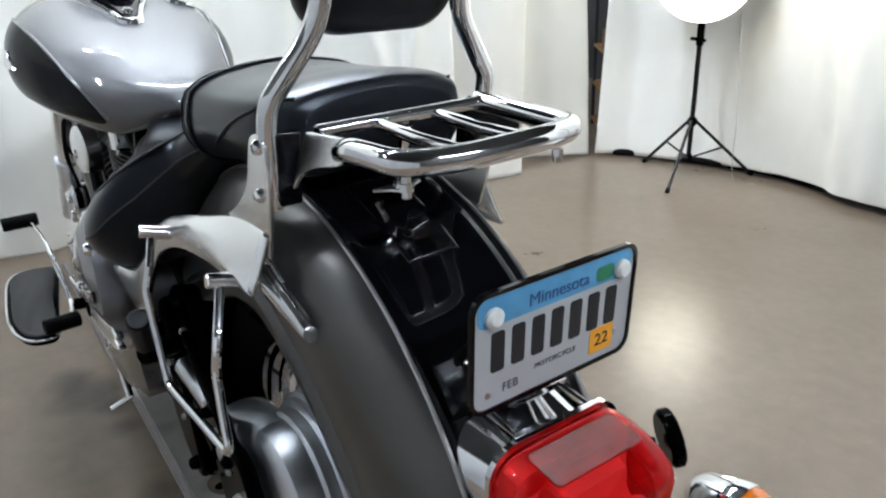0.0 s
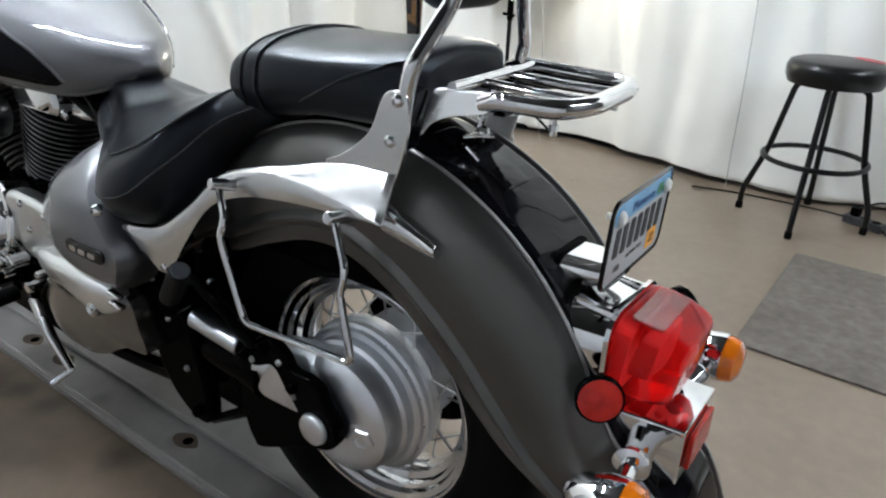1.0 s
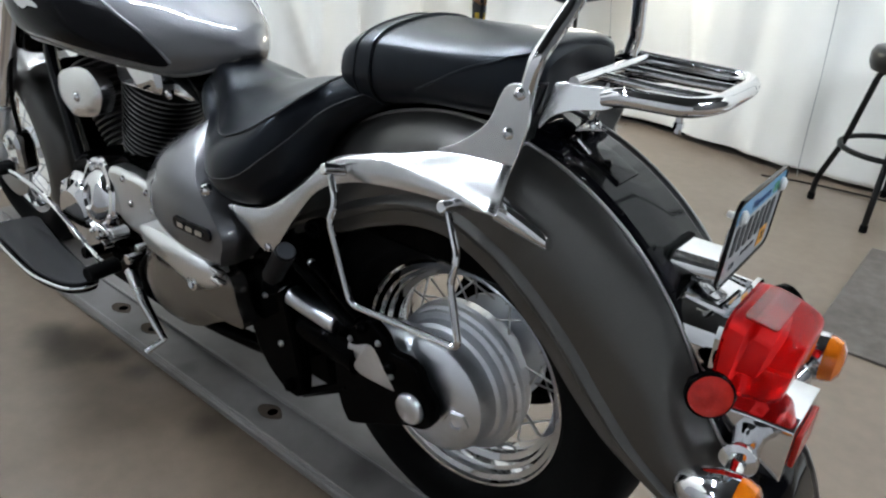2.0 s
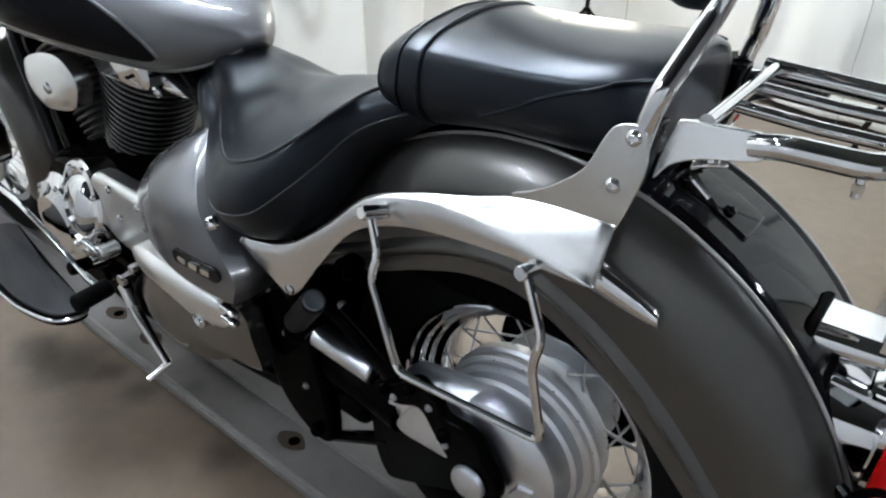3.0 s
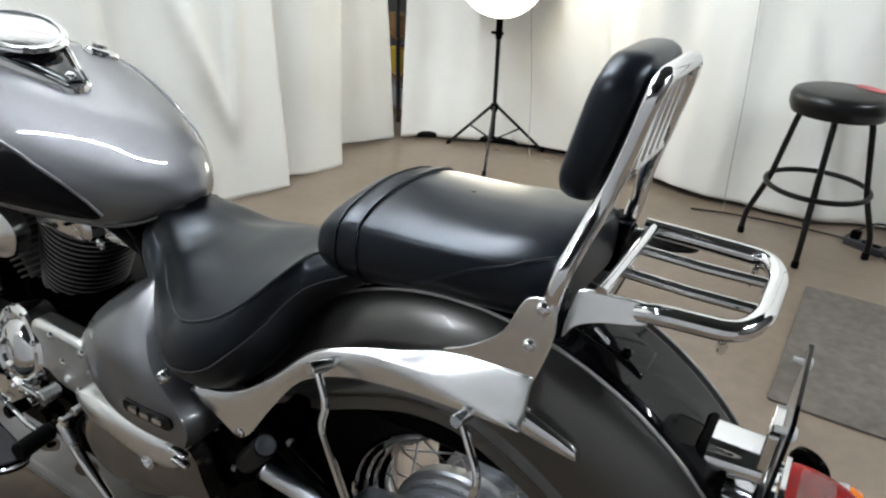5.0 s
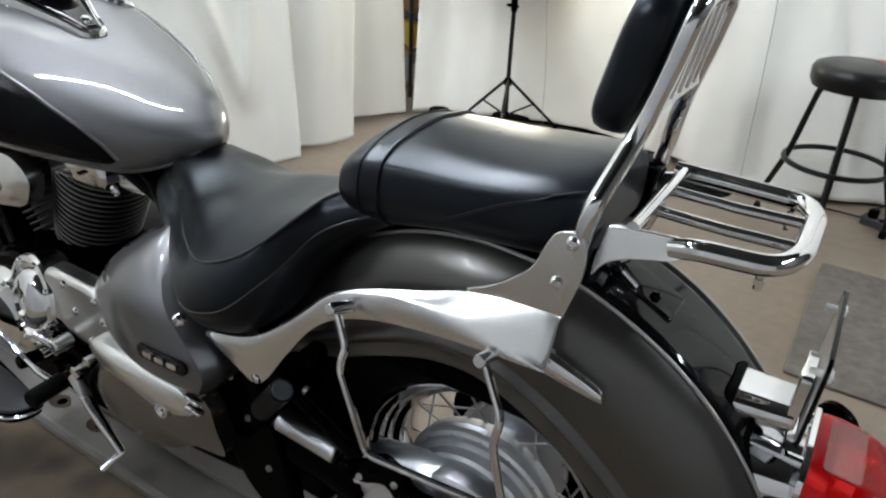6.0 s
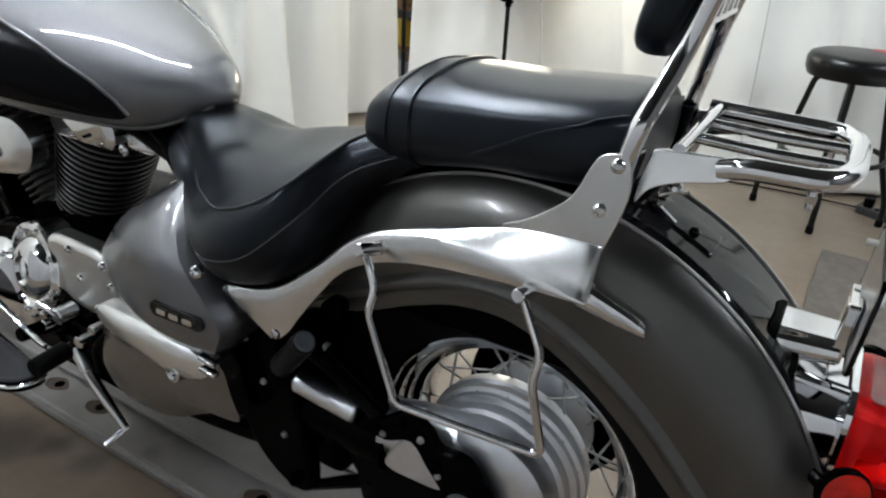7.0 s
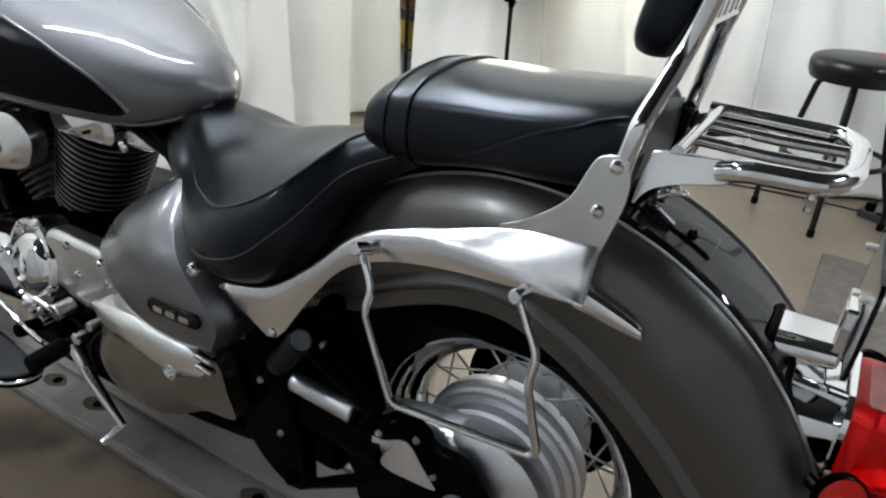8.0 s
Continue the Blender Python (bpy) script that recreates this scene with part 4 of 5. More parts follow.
slab(bm, rounded(0.100, 0.040, 0.006), lambda u, v, w: V(-0.430 + v, u, 0.6318 + w + 0.10 * v), 0, 0.0055)
part("plate_light_window", bm, CLEAR, tail, "clear plate light window", bevel=0.001)
bm = bmesh.new()
loft(bm, [[V(-0.391 - 0.006 * k, u * 1.05, 0.588 + v * 1.05) for u, v in rounded(0.15, 0.104, 0.03, 6)] for k in range(2)])
part("lens_rim", bm, CHROME, tail)
for sgn in (1, -1):
    bm = bmesh.new()
    lathe(bm, [(0, 0.025), (0.004, 0.0292), (0.012, 0.0292), (0.014, 0.0272)], (-0.405 if sgn > 0 else -0.418, sgn * 0.106 if sgn > 0 else -0.122, 0.556 if sgn > 0 else 0.58), (-0.5, sgn * 0.85, 0.2), 36)
    ring = part("side_reflector", bm, BLACKMETAL, tail, "round red side reflector in a black ring")
    bm = bmesh.new()
    lathe(bm, [(0.008, 0.0272), (0.0138, 0.0268), (0.0155, 0.019), (0.016, 0.0)], (-0.405 if sgn > 0 else -0.418, sgn * 0.106 if sgn > 0 else -0.122, 0.556 if sgn > 0 else 0.58), (-0.5, sgn * 0.85, 0.2), 36)
    part("reflector_lens", bm, REDDEEP, tail, "round red reflector")
    bm = bmesh.new()
    rod(bm, (-0.36, sgn * 0.07, 0.55), (-0.40 if sgn > 0 else -0.413, sgn * 0.105 if sgn > 0 else -0.12, 0.545 if sgn > 0 else 0.572), 0.008, n=10)
    part("reflector_stem", bm, BLACKMETAL, tail)
bm = bmesh.new()
loft(bm, [[V(-0.36 - 0.14 * f, u * (1 - 0.06 * f), 0.474 + v + 0.004 * f) for u, v in rounded(0.126, 0.082, 0.006, 3)] for f in (0, 0.5, 1)])
part("tail_bracket", bm, CHROME, tail, "boxy chrome tail bracket", bevel=0.002)
bm = bmesh.new()
slab(bm, rounded(0.085, 0.05, 0.006), lambda u, v, w: V(-0.5005 - w, u, 0.478 + v), 0, 0.007)
part("rear_reflector", bm, REDDEEP, tail, "flat red rear reflector", bevel=0.002)
# plate bracket housing
bm = bmesh.new()
loft(bm, [[V(-0.303 - 0.066 * f, u * (1 - 0.10 * f), 0.662 + v * (1 - 0.26 * f) + 0.006 * f) for u, v in rounded(0.082, 0.040, 0.018, 7)] for f in (0, 0.06, 0.5, 0.94, 1)])
part("plate_housing", bm, CHROME, tail, "chrome plate bracket housing", angle=40)
bm = bmesh.new()
loft(bm, [[V(-0.296 - 0.010 * f, u * 1.08, 0.662 + v * 1.16) for u, v in rounded(0.086, 0.043, 0.019, 7)] for f in (0, 0.3, 0.7, 1)])
part("housing_gasket", bm, RUBBER, tail, bevel=0.003)
bm = bmesh.new()
slab(bm, rounded(0.066, 0.074, 0.006), lambda u, v, w: V(-0.362 - w - 0.05 * v, u, 0.694 + v), 0, 0.012)
slab(bm, rounded(0.030, 0.060, 0.004), lambda u, v, w: V(-0.361 - w - 0.05 * v, u, 0.692 + v), 0, 0.007)
part("plate_stay", bm, CHROME, tail, "folded chrome plate stay", bevel=0.001)
for sgn in (1, -1):
    bm = bmesh.new()
    sweep(bm, [(-0.335, sgn * 0.045, 0.635), (-0.39, sgn * 0.045, 0.632)], 0.007, 10)
    part("stay_tube", bm, CHROME, tail)

# turn signals
for sgn in (1, -1):
    bm = bmesh.new()
    lathe(bm, [(0, 0.02), (0.048, 0.02), (0.052, 0.0225), (0.060, 0.0225), (0.063, 0.018), (0.066, 0.011), (0.14, 0.010)], (-0.452, sgn * 0.056, 0.486), (-0.12, sgn, 0.03), 24)
    stem = part("signal_stem", bm, CHROME, bike, "chrome turn signal stem")
    bm = bmesh.new()
    lathe(bm, [(0.0, 0.006), (0.005, 0.016), (0.02, 0.026), (0.045, 0.034), (0.062, 0.0365), (0.066, 0.036)], (-0.415, sgn * (0.196 if sgn > 0 else 0.182), 0.492), (-1, 0, 0.02), 36)
    part("signal_body", bm, CHROME, stem, "bullet-shaped chrome signal body")
    bm = bmesh.new()
    lathe(bm, [(0.064, 0.0345), (0.072, 0.035), (0.084, 0.031), (0.091, 0.02), (0.093, 0.0)], (-0.415, sgn * (0.196 if sgn > 0 else 0.182), 0.492), (-1, 0, 0.02), 36)
    part("signal_lens", bm, AMBER, stem, "ribbed amber signal lens")

# licence plate
plate = part("licence_plate", slab(bmesh.new(), rounded(0.188, 0.110, 0.014), lambda u, v, w: V(-0.3785 - 0.02 * u * 0.5 - w - 0.05 * v, u - 0.012, 0.727 + v), 0, 0.0012), PLATEWHITE, bike, "white and blue motorcycle number plate in a black frame")


def on_plate(u, v, w):
    return V(-0.3785 - 0.02 * u * 0.5 - w - 0.05 * v, u - 0.012, 0.727 + v)


bm = bmesh.new()
outer = [bm.verts.new(on_plate(u, v, 0.003)) for u, v in rounded(0.192, 0.114, 0.016)]
inner = [bm.verts.new(on_plate(u, v, 0.003)) for u, v in rounded(0.184, 0.106, 0.013)]
outer2 = [bm.verts.new(on_plate(u, v, -0.0015)) for u, v in rounded(0.192, 0.114, 0.016)]
inner2 = [bm.verts.new(on_plate(u, v, -0.0005)) for u, v in rounded(0.184, 0.106, 0.013)]
n = len(outer)
for k in range(n):
    j = (k + 1) % n
    bm.faces.new((outer[k], outer[j], inner[j], inner[k]))
    bm.faces.new((outer2[k], outer2[j], outer[j], outer[k]))
    bm.faces.new((inner[k], inner[j], inner2[j], inner2[k]))
part("plate_frame", bm, BLACKPAINT, plate, "black plate frame")
bm = bmesh.new()
slab(bm, rounded(0.182, 0.104, 0.012), lambda u, v, w: on_plate(u, v, w), -0.0014, -0.0004)
part("plate_back", bm, STEEL, plate, "bare metal back of the plate")
bm = bmesh.new()
slab(bm, rounded(0.178, 0.026, 0.008), lambda u, v, w: on_plate(u, v + 0.0385, w), 0.0012, 0.0018)
part("blue_band", bm, PLATEBLUE, plate, "sky-blue band with faded edge")
bm = bmesh.new()
slab(bm, rounded(0.022, 0.014, 0.004), lambda u, v, w: on_plate(u - 0.055, v + 0.036, w), 0.0018, 0.0022)
part("green_mark", bm, PLATEGREEN, plate)
for k in range(7):
    u0 = 0.067 - 0.0222 * k
    bm = bmesh.new()
    slab(bm, rounded(0.014, 0.038, 0.003), lambda u, v, w: on_plate(u + u0, v + 0.0, w), 0.0012, 0.002)
    part("number_bar", bm, INK, plate)
bm = bmesh.new()
slab(bm, rounded(0.03, 0.026, 0.002), lambda u, v, w: on_plate(u - 0.058, v - 0.033, w), 0.0012, 0.0018)
part("year_sticker", bm, ORANGE, plate, "small orange year sticker")
for u0, v0 in ((0.073, 0.034), (-0.076, 0.034)):
    bm = bmesh.new()
    lathe(bm, [(0, 0.009), (0.004, 0.009), (0.007, 0.006), (0.008, 0.0)], on_plate(u0, v0, 0.001), (-1, 0, 0), 16)
    rod(bm, on_plate(u0, v0, -0.014), on_plate(u0, v0, 0.001), 0.004, n=10)
    part("plate_screw", bm, NYLON, plate, "white nylon plate screw")
for u0, v0 in ((0.076, -0.04), (-0.076, -0.032)):
    bm = bmesh.new()
    lathe(bm, [(0, 0.0035), (0.001, 0.003)], on_plate(u0, v0, 0.0012), (-1, 0, 0), 12)
    part("plate_slot", bm, STEEL, plate)


def lettering(name, words, size, u0, v0, w0, material, parent):
    """Words on the plate, as flat mesh letters."""
    cu = bpy.data.curves.new(name, "FONT")
    cu.body, cu.size, cu.align_x, cu.align_y, cu.extrude = words, size, "CENTER", "CENTER", 0.0002
    tmp = new(name, cu)
    bpy.context.view_layer.update()
    me = bpy.data.meshes.new_from_object(tmp.evaluated_get(bpy.context.evaluated_depsgraph_get()))
    bpy.data.objects.remove(tmp)
    for v in me.vertices:
        v.co = on_plate(u0 - v.co.x, v0 + v.co.y, w0 + v.co.z)
    me.materials.clear()
    me.materials.append(material)
    ob = new(name, me)
    ob.parent = parent
    return ob


lettering("state_name", "Minnesota", 0.017, 0.0, 0.036, 0.0021, NAVY, plate)
lettering("class_word", "MOTORCYCLE", 0.0075, 0.0, -0.031, 0.0015, INK, plate)
lettering("month_word", "FEB", 0.012, 0.052, -0.038, 0.0015, INK, plate)
lettering("year_word", "22", 0.018, -0.058, -0.033, 0.0021, INK, plate)

# side cover with its badge
def cover_patch(outline, bulge, y0, fall=0.0):
    """A domed panel: rings that shrink from the outline towards its middle."""
    cu = sum(u for u, v in outline) / len(outline)
    cv = sum(v for u, v in outline) / len(outline)
    rings = []
    for f in (1.0, 0.995, 0.97, 0.9, 0.75, 0.55, 0.35, 0.15, 0.02):
        rings.append([V(cu + (u - cu) * f, y0 - fall * max(0.0, cv + (v - cv) * f - 0.58) ** 1.5 + bulge * (1 - f ** 3.2) - (0.03 if f == 1.0 else 0), cv + (v - cv) * f) for u, v in outline])
    bm = bmesh.new()
    loft(bm, rings)
    return bm


CZ = (0.466, 0.50, 0.54, 0.58, 0.62, 0.66, 0.69, 0.712)


def side_cover(sgn):
    """A teardrop shell: a bulging main face, a sharp crease behind it and a hollow rear facet."""
    rings = []
    for k in range(29):
        z = 0.466 + 0.246 * k / 28
        xf = ease(CZ, (0.668, 0.6925, 0.6975, 0.6726, 0.642, 0.602, 0.561, 0.515), z)
        xr = ease(CZ, (0.402, 0.372, 0.360, 0.397, 0.440, 0.458, 0.460, 0.473), z)
        xc = ease(CZ, (0.410, 0.379, 0.366, 0.402, 0.450, 0.495, 0.521, 0.528), z)
        yc = ease(CZ, (0.226, 0.246, 0.2477, 0.243, 0.232, 0.190, 0.135, 0.088), z)
        drop = ease((0.466, 0.56, 0.60, 0.63, 0.712), (0.026, 0.030, 0.055, 0.075, 0.04), z)
        row = [V(xf - 0.01, 0.05, z), V(xf - 0.002, yc - 0.085, z)]
        for j in range(13):
            f = j / 12
            row.append(V(xf + (xc - xf) * f, yc - 0.055 * (1 - f) ** 2.6 + 0.012 * math.sin(math.pi * f), z))
        for j in range(1, 8):
            f = j / 7
            row.append(V(xc + (xr - xc) * f, yc - drop * f - 0.012 * math.sin(math.pi * f) * min(1.0, (xc - xr) / 0.05), z))
        row += [V(xr + 0.002, yc - drop - 0.015, z), V(xr + 0.006, 0.05, z)]
        rings.append([V(p.x, sgn * p.y if sgn > 0 else -0.92 * p.y, p.z if sgn > 0 else p.z - 0.02) for p in row])
    bm = bmesh.new()
    lo, hi = rings[0], rings[-1]
    loft(bm, [[V(p.x, p.y * 0.75, p.z + 0.004) for p in lo]] + rings + [[V(p.x, p.y * 0.8, p.z + 0.008) for p in hi]])
    return bm


def on_cover(x, z, lift):
    xf = ease(CZ, (0.668, 0.6925, 0.6975, 0.6726, 0.642, 0.602, 0.561, 0.515), z)
    xc = ease(CZ, (0.410, 0.379, 0.366, 0.402, 0.450, 0.495, 0.521, 0.528), z)
    yc = ease(CZ, (0.226, 0.246, 0.2477, 0.243, 0.232, 0.190, 0.135, 0.088), z)
    f = min(1.0, max(0.0, (x - xf) / (xc - xf)))
    return V(x, yc - 0.055 * (1 - f) ** 2.6 + 0.012 * math.sin(math.pi * f) + lift, z)


cover = part("side_cover", side_cover(1), SILVER, bike, "silver painted side cover with a small badge", angle=32)
part("side_cover", side_cover(-1), SILVER, bike, "silver painted side cover", angle=32)
bm = bmesh.new()
slab(bm, rounded(0.106, 0.023, 0.011), lambda u, v, w: on_cover(0.443 + u, 0.541 + v, w), -0.004, 0.0048)
badge = part("badge", bm, BLACKPAINT, cover, "black badge with raised chrome bars", bevel=0.001)
bm = bmesh.new()
for u0 in (-0.026, 0.0, 0.026):
    slab(bm, rounded(0.018, 0.009, 0.0025), lambda u, v, w: on_cover(0.443 + u + u0, 0.541 + v, w), 0.0, 0.0068)
part("badge_bars", bm, CHROME, cover)
bolt("bolt", (0.402, 0.240, 0.620), (0, 1, 0.3), 0.011, cover, None, 0.012)
# lower cover with chrome rail
out = curve2([(0.70, 0.44), (0.62, 0.455), (0.5, 0.45), (0.425, 0.435), (0.405, 0.38), (0.392, 0.335), (0.44, 0.330), (0.49, 0.305), (0.54, 0.276), (0.61, 0.256), (0.70, 0.262), (0.735, 0.31), (0.72, 0.37)], 4)
lower = part("lower_cover", cover_patch(out, 0.018, 0.205), mat("brushed_grey_alloy", (0.22, 0.21, 0.198), 0.22, 0.95, 0.2, 0.05, 60), bike, "brushed grey lower engine cover", angle=50)
out = curve2([(0.69, 0.455), (0.657, 0.468), (0.60, 0.470), (0.545, 0.470), (0.49, 0.467), (0.442, 0.452), (0.432, 0.432), (0.44, 0.412), (0.498, 0.394), (0.562, 0.405), (0.63, 0.417), (0.68, 0.428)], 4)
bm = cover_patch(out, 0.016, 0.226)
part("chrome_rail", bm, POLISHED, lower, "wing-shaped chrome trim", angle=60)
bm = bmesh.new()
lathe(bm, [(0, 0.017), (0.012, 0.016), (0.014, 0.011), (0.008, 0.01), (0.0075, 0.0)], (0.497, 0.226, 0.405), (0, 1, 0.1), 24)
part("cap_bolt", bm, CHROME, lower)
bm = bmesh.new()
for dz in (-0.010, 0.010):
    box(bm, (0.422, 0.228, 0.446 + dz), (0.034, 0.014, 0.010), (0, -6, 0))
part("clip", bm, CHROME, lower, bevel=0.004)

# engine
engine = part("engine", loft(bmesh.new(), [[V(0.86 + u * g, y, 0.36 + v * g) for u, v in rounded(0.5, 0.3, 0.09, 5)] for y, g in ((-0.2, 0.9), (-0.17, 1), (0.15, 1), (0.175, 0.92))]), BLACKMETAL, bike, "black and chrome air-cooled v-twin engine", angle=40)


def cylinder(base, top, nf, name):
    base, top = Vector(base), Vector(top)
    d, s, u = axis_frame(top - base)
    length = (top - base).length
    bm = bmesh.new()
    rod(bm, base, top, 0.064, n=28)
    core = part(name, bm, FINMETAL, engine, "black finned cylinder barrel")
    for k in range(nf):
        c = base + d * (length * (k + 0.5) / nf)
        g = 0.76 + 0.26 * ((k + 0.5) / nf) ** 0.7
        ring = [c + (p * s + q * u) * g for p, q in rounded(0.186, 0.186, 0.09, 9)]
        bm = bmesh.new()
        loft(bm, [[p - d * 0.0028 for p in ring], [p + d * 0.0028 for p in ring]])
        part("cooling_fin", bm, FINMETAL, engine)
        bm = bmesh.new()
        sweep(bm, [p for p in ring], 0.0019, 5, closed=True)
        part("fin_edge", bm, FINEDGE, engine)
    return core


cylinder((0.985, 0.01, 0.46), (0.880, 0.01, 0.69), 18, "rear_cylinder")
cylinder((1.05, 0, 0.46), (1.165, 0, 0.68), 18, "front_cylinder")
bm = bmesh.new()
loft(bm, [[V(0.82 + u * g, y, 0.715 + v * g) for u, v in rounded(0.19, 0.06, 0.025, 4)] for y, g in ((-0.1, 0.9), (-0.08, 1), (0.09, 1), (0.112, 0.94), (0.118, 0.8))])
part("rear_head_cover", bm, CHROME, engine, "chrome cylinder head cover")
bolt("bolt", (0.70, 0.118, 0.70), (0, 1, 0), 0.011, engine)
bm = cover_patch(curve2([(1.118, 0.675), (1.04, 0.70), (0.974, 0.702), (0.933, 0.67), (0.945, 0.628), (0.974, 0.604), (1.03, 0.590), (1.087, 0.584), (1.135, 0.612), (1.14, 0.645)], 4), 0.012, 0.142)
part("front_head_cover", bm, SATIN, engine, "chrome front cylinder cover")
bolt("bolt", (1.028, 0.153, 0.638), (0, 1, 0), 0.012, engine)
bm = bmesh.new()
lathe(bm, [(0, 0.1), (0.02, 0.1), (0.03, 0.092), (0.042, 0.088), (0.048, 0.07), (0.056, 0.062), (0.058, 0.0)], (1.02, 0.16, 0.37), (0, 1, 0), 48)
part("generator_cover", bm, CHROME, engine, "round chrome generator cover")
bm = bmesh.new()
slab(bm, curve2([(0.86, 0.525), (0.78, 0.535), (0.70, 0.53), (0.665, 0.50), (0.69, 0.45), (0.745, 0.40), (0.82, 0.41), (0.85, 0.45)], 4), lambda u, v, w: V(u, w, v), 0.15, 0.194)
part("sprocket_cover", bm, POLISHED, engine, "chrome clutch and drive cover", bevel=0.012)
bm = bmesh.new()
lathe(bm, [(-0.04, 0.09), (0.010, 0.090), (0.016, 0.086), (0.018, 0.076), (0.010, 0.072), (0.008, 0.064), (0.020, 0.058), (0.030, 0.044), (0.034, 0.028), (0.028, 0.024), (0.027, 0.0)], (0.913, 0.185, 0.442), (0.12, 1, 0.22), 48)
clutch = part("clutch_cover", bm, CHROME, engine, "domed chrome clutch cover with stepped rings", angle=30)
for k in range(8):
    a = 2 * math.pi * k / 8 + 0.2
    bolt("bolt", (0.913 + 0.080 * math.cos(a), 0.202 - 0.018 * math.sin(a) - 0.01 * math.cos(a), 0.442 + 0.080 * math.sin(a)), (0.12, 1, 0.22), 0.006, clutch, SATIN)
for u0, v0 in ((0.79, 0.52), (0.70, 0.515), (0.685, 0.48), (0.735, 0.42), (0.77, 0.47)):
    bolt("bolt", (u0, 0.194, v0), (0, 1, 0), 0.008, engine)
for k in range(7):
    a = 2 * math.pi * k / 7
    bolt("bolt", (1.02 + 0.083 * math.cos(a), 0.2, 0.37 + 0.083 * math.sin(a)), (0, 1, 0), 0.007, engine)
for pts, r in (([(1.12, 0.05, 0.76), (0.95, 0.08, 0.735), (0.75, 0.09, 0.735), (0.6, 0.1, 0.70)], 0.010),):
    part("hose", sweep(bmesh.new(), smooth_path(pts, 5), r, 8), RUBBER, engine, "black rubber hose")
bm = bmesh.new()
box(bm, (0.84, 0, 0.73), (0.5, 0.14, 0.05))
part("intake_box", bm, BLACKMETAL, engine, bevel=0.015)

# shift linkage and small fittings below the covers
for a, b, r, m in (((0.80, 0.2, 0.40), (0.80, 0.238, 0.40), 0.016, SATIN), ((0.80, 0.232, 0.40), (0.845, 0.24, 0.415), 0.006, CHROME), ((0.77, 0.19, 0.35), (0.77, 0.226, 0.35), 0.012, CHROME),
                   ((0.83, 0.19, 0.335), (0.83, 0.228, 0.335), 0.014, BLACKMETAL), ((0.77, 0.215, 0.35), (0.83, 0.215, 0.335), 0.007, BLACKMETAL), ((0.735, 0.18, 0.385), (0.735, 0.218, 0.385), 0.009, SATIN),
                   ((0.88, 0.19, 0.345), (0.88, 0.222, 0.345), 0.010, CHROME), ((0.93, 0.18, 0.36), (0.80, 0.2, 0.31), 0.009, BLACKMETAL)):
    bm = bmesh.new()
    rod(bm, a, b, r, n=14)
    part("linkage", bm, m, engine)
for pts, r in (([(0.64, 0.16, 0.42), (0.70, 0.19, 0.39), (0.76, 0.2, 0.33), (0.78, 0.19, 0.26)], 0.006),):
    part("cable_run", sweep(bmesh.new(), smooth_path(pts, 5), r, 8), RUBBER, engine, "thin black control cable")
bm = cover_patch(curve2([(0.90, 0.715), (0.85, 0.735), (0.78, 0.742), (0.70, 0.728), (0.662, 0.708), (0.660, 0.692), (0.70, 0.682), (0.76, 0.688), (0.82, 0.698), (0.87, 0.708)], 4), 0.014, 0.112, 0.9)
part("rocker_cover", bm, SATIN, engine, "polished rocker cover end", angle=50)

# foot board, shift lever and side stand
BOARD = [(1.175, 0.262), (1.180, 0.322), (1.13, 0.352), (1.02, 0.366), (0.885, 0.374), (0.80, 0.362), (0.765, 0.345), (0.752, 0.315), (0.765, 0.296), (0.82, 0.286), (0.95, 0.268), (1.10, 0.246), (1.155, 0.240)]
BX, BY = 0.97, 0.305


def board_line(k, z):
    """The board's outline, drawn in by k metres."""
    out = []
    for u, v in curve2(BOARD, 4):
        d = math.hypot(u - BX, (v - BY) * 2.2)
        out.append((u - k * (u - BX) / d, v - k * (v - BY) * 2.2 / d))
    return [V(u, v, z) for u, v in out]


bm = bmesh.new()
loft(bm, [board_line(0.0, 0.318), board_line(0.0, 0.332)])
board = part("foot_board", bm, BLACKMETAL, bike, "black foot board with a dusty rubber mat", bevel=0.003)
bm = bmesh.new()
loft(bm, [board_line(0.010, 0.3325), board_line(0.010, 0.337), board_line(0.013, 0.339)])
part("rubber_mat", bm, mat("dusty_rubber", (0.016, 0.016, 0.019), 0.5, spec=0.4, bump=0.2, stain=0.35, stain_scale=20), board, "dusty black rubber mat")
bm = bmesh.new()
sweep(bm, board_line(-0.001, 0.331)[2:34], 0.0035, 8)
part("edge_trim", bm, CHROME, board, "thin chrome edge trim")
bm = bmesh.new()
rod(bm, (0.92, 0.15, 0.31), (0.92, 0.25, 0.322), 0.014, n=12)
part("board_arm", bm, BLACKMETAL, board)
lever = part("shift_lever", sweep(bmesh.new(), smooth_path([(0.775, 0.262, 0.350), (0.835, 0.255, 0.340), (0.885, 0.25, 0.348), (0.98, 0.252, 0.392), (1.08, 0.257, 0.430), (1.22, 0.27, 0.45)], 5), 0.0055, 10), CHROME, bike, "chrome heel-and-toe shift lever")
for p, q in (((0.762, 0.250, 0.354), (0.752, 0.318, 0.356)), ((1.22, 0.25, 0.45), (1.22, 0.33, 0.45))):
    bm = bmesh.new()
    rod(bm, p, q, 0.017, n=14)
    part("pedal_rubber", bm, RUBBER, lever)
stand = part("side_stand", sweep(bmesh.new(), smooth_path([(0.87, 0.175, 0.268), (0.80, 0.19, 0.218), (0.722, 0.195, 0.155)], 5), [0.014 - 0.0005 * k for k in range(11)], 12), SATIN, bike, "folded chrome side stand")
bm = bmesh.new()
sweep(bm, [(0.722, 0.192, 0.158), (0.735, 0.235, 0.135)], 0.007, 8)
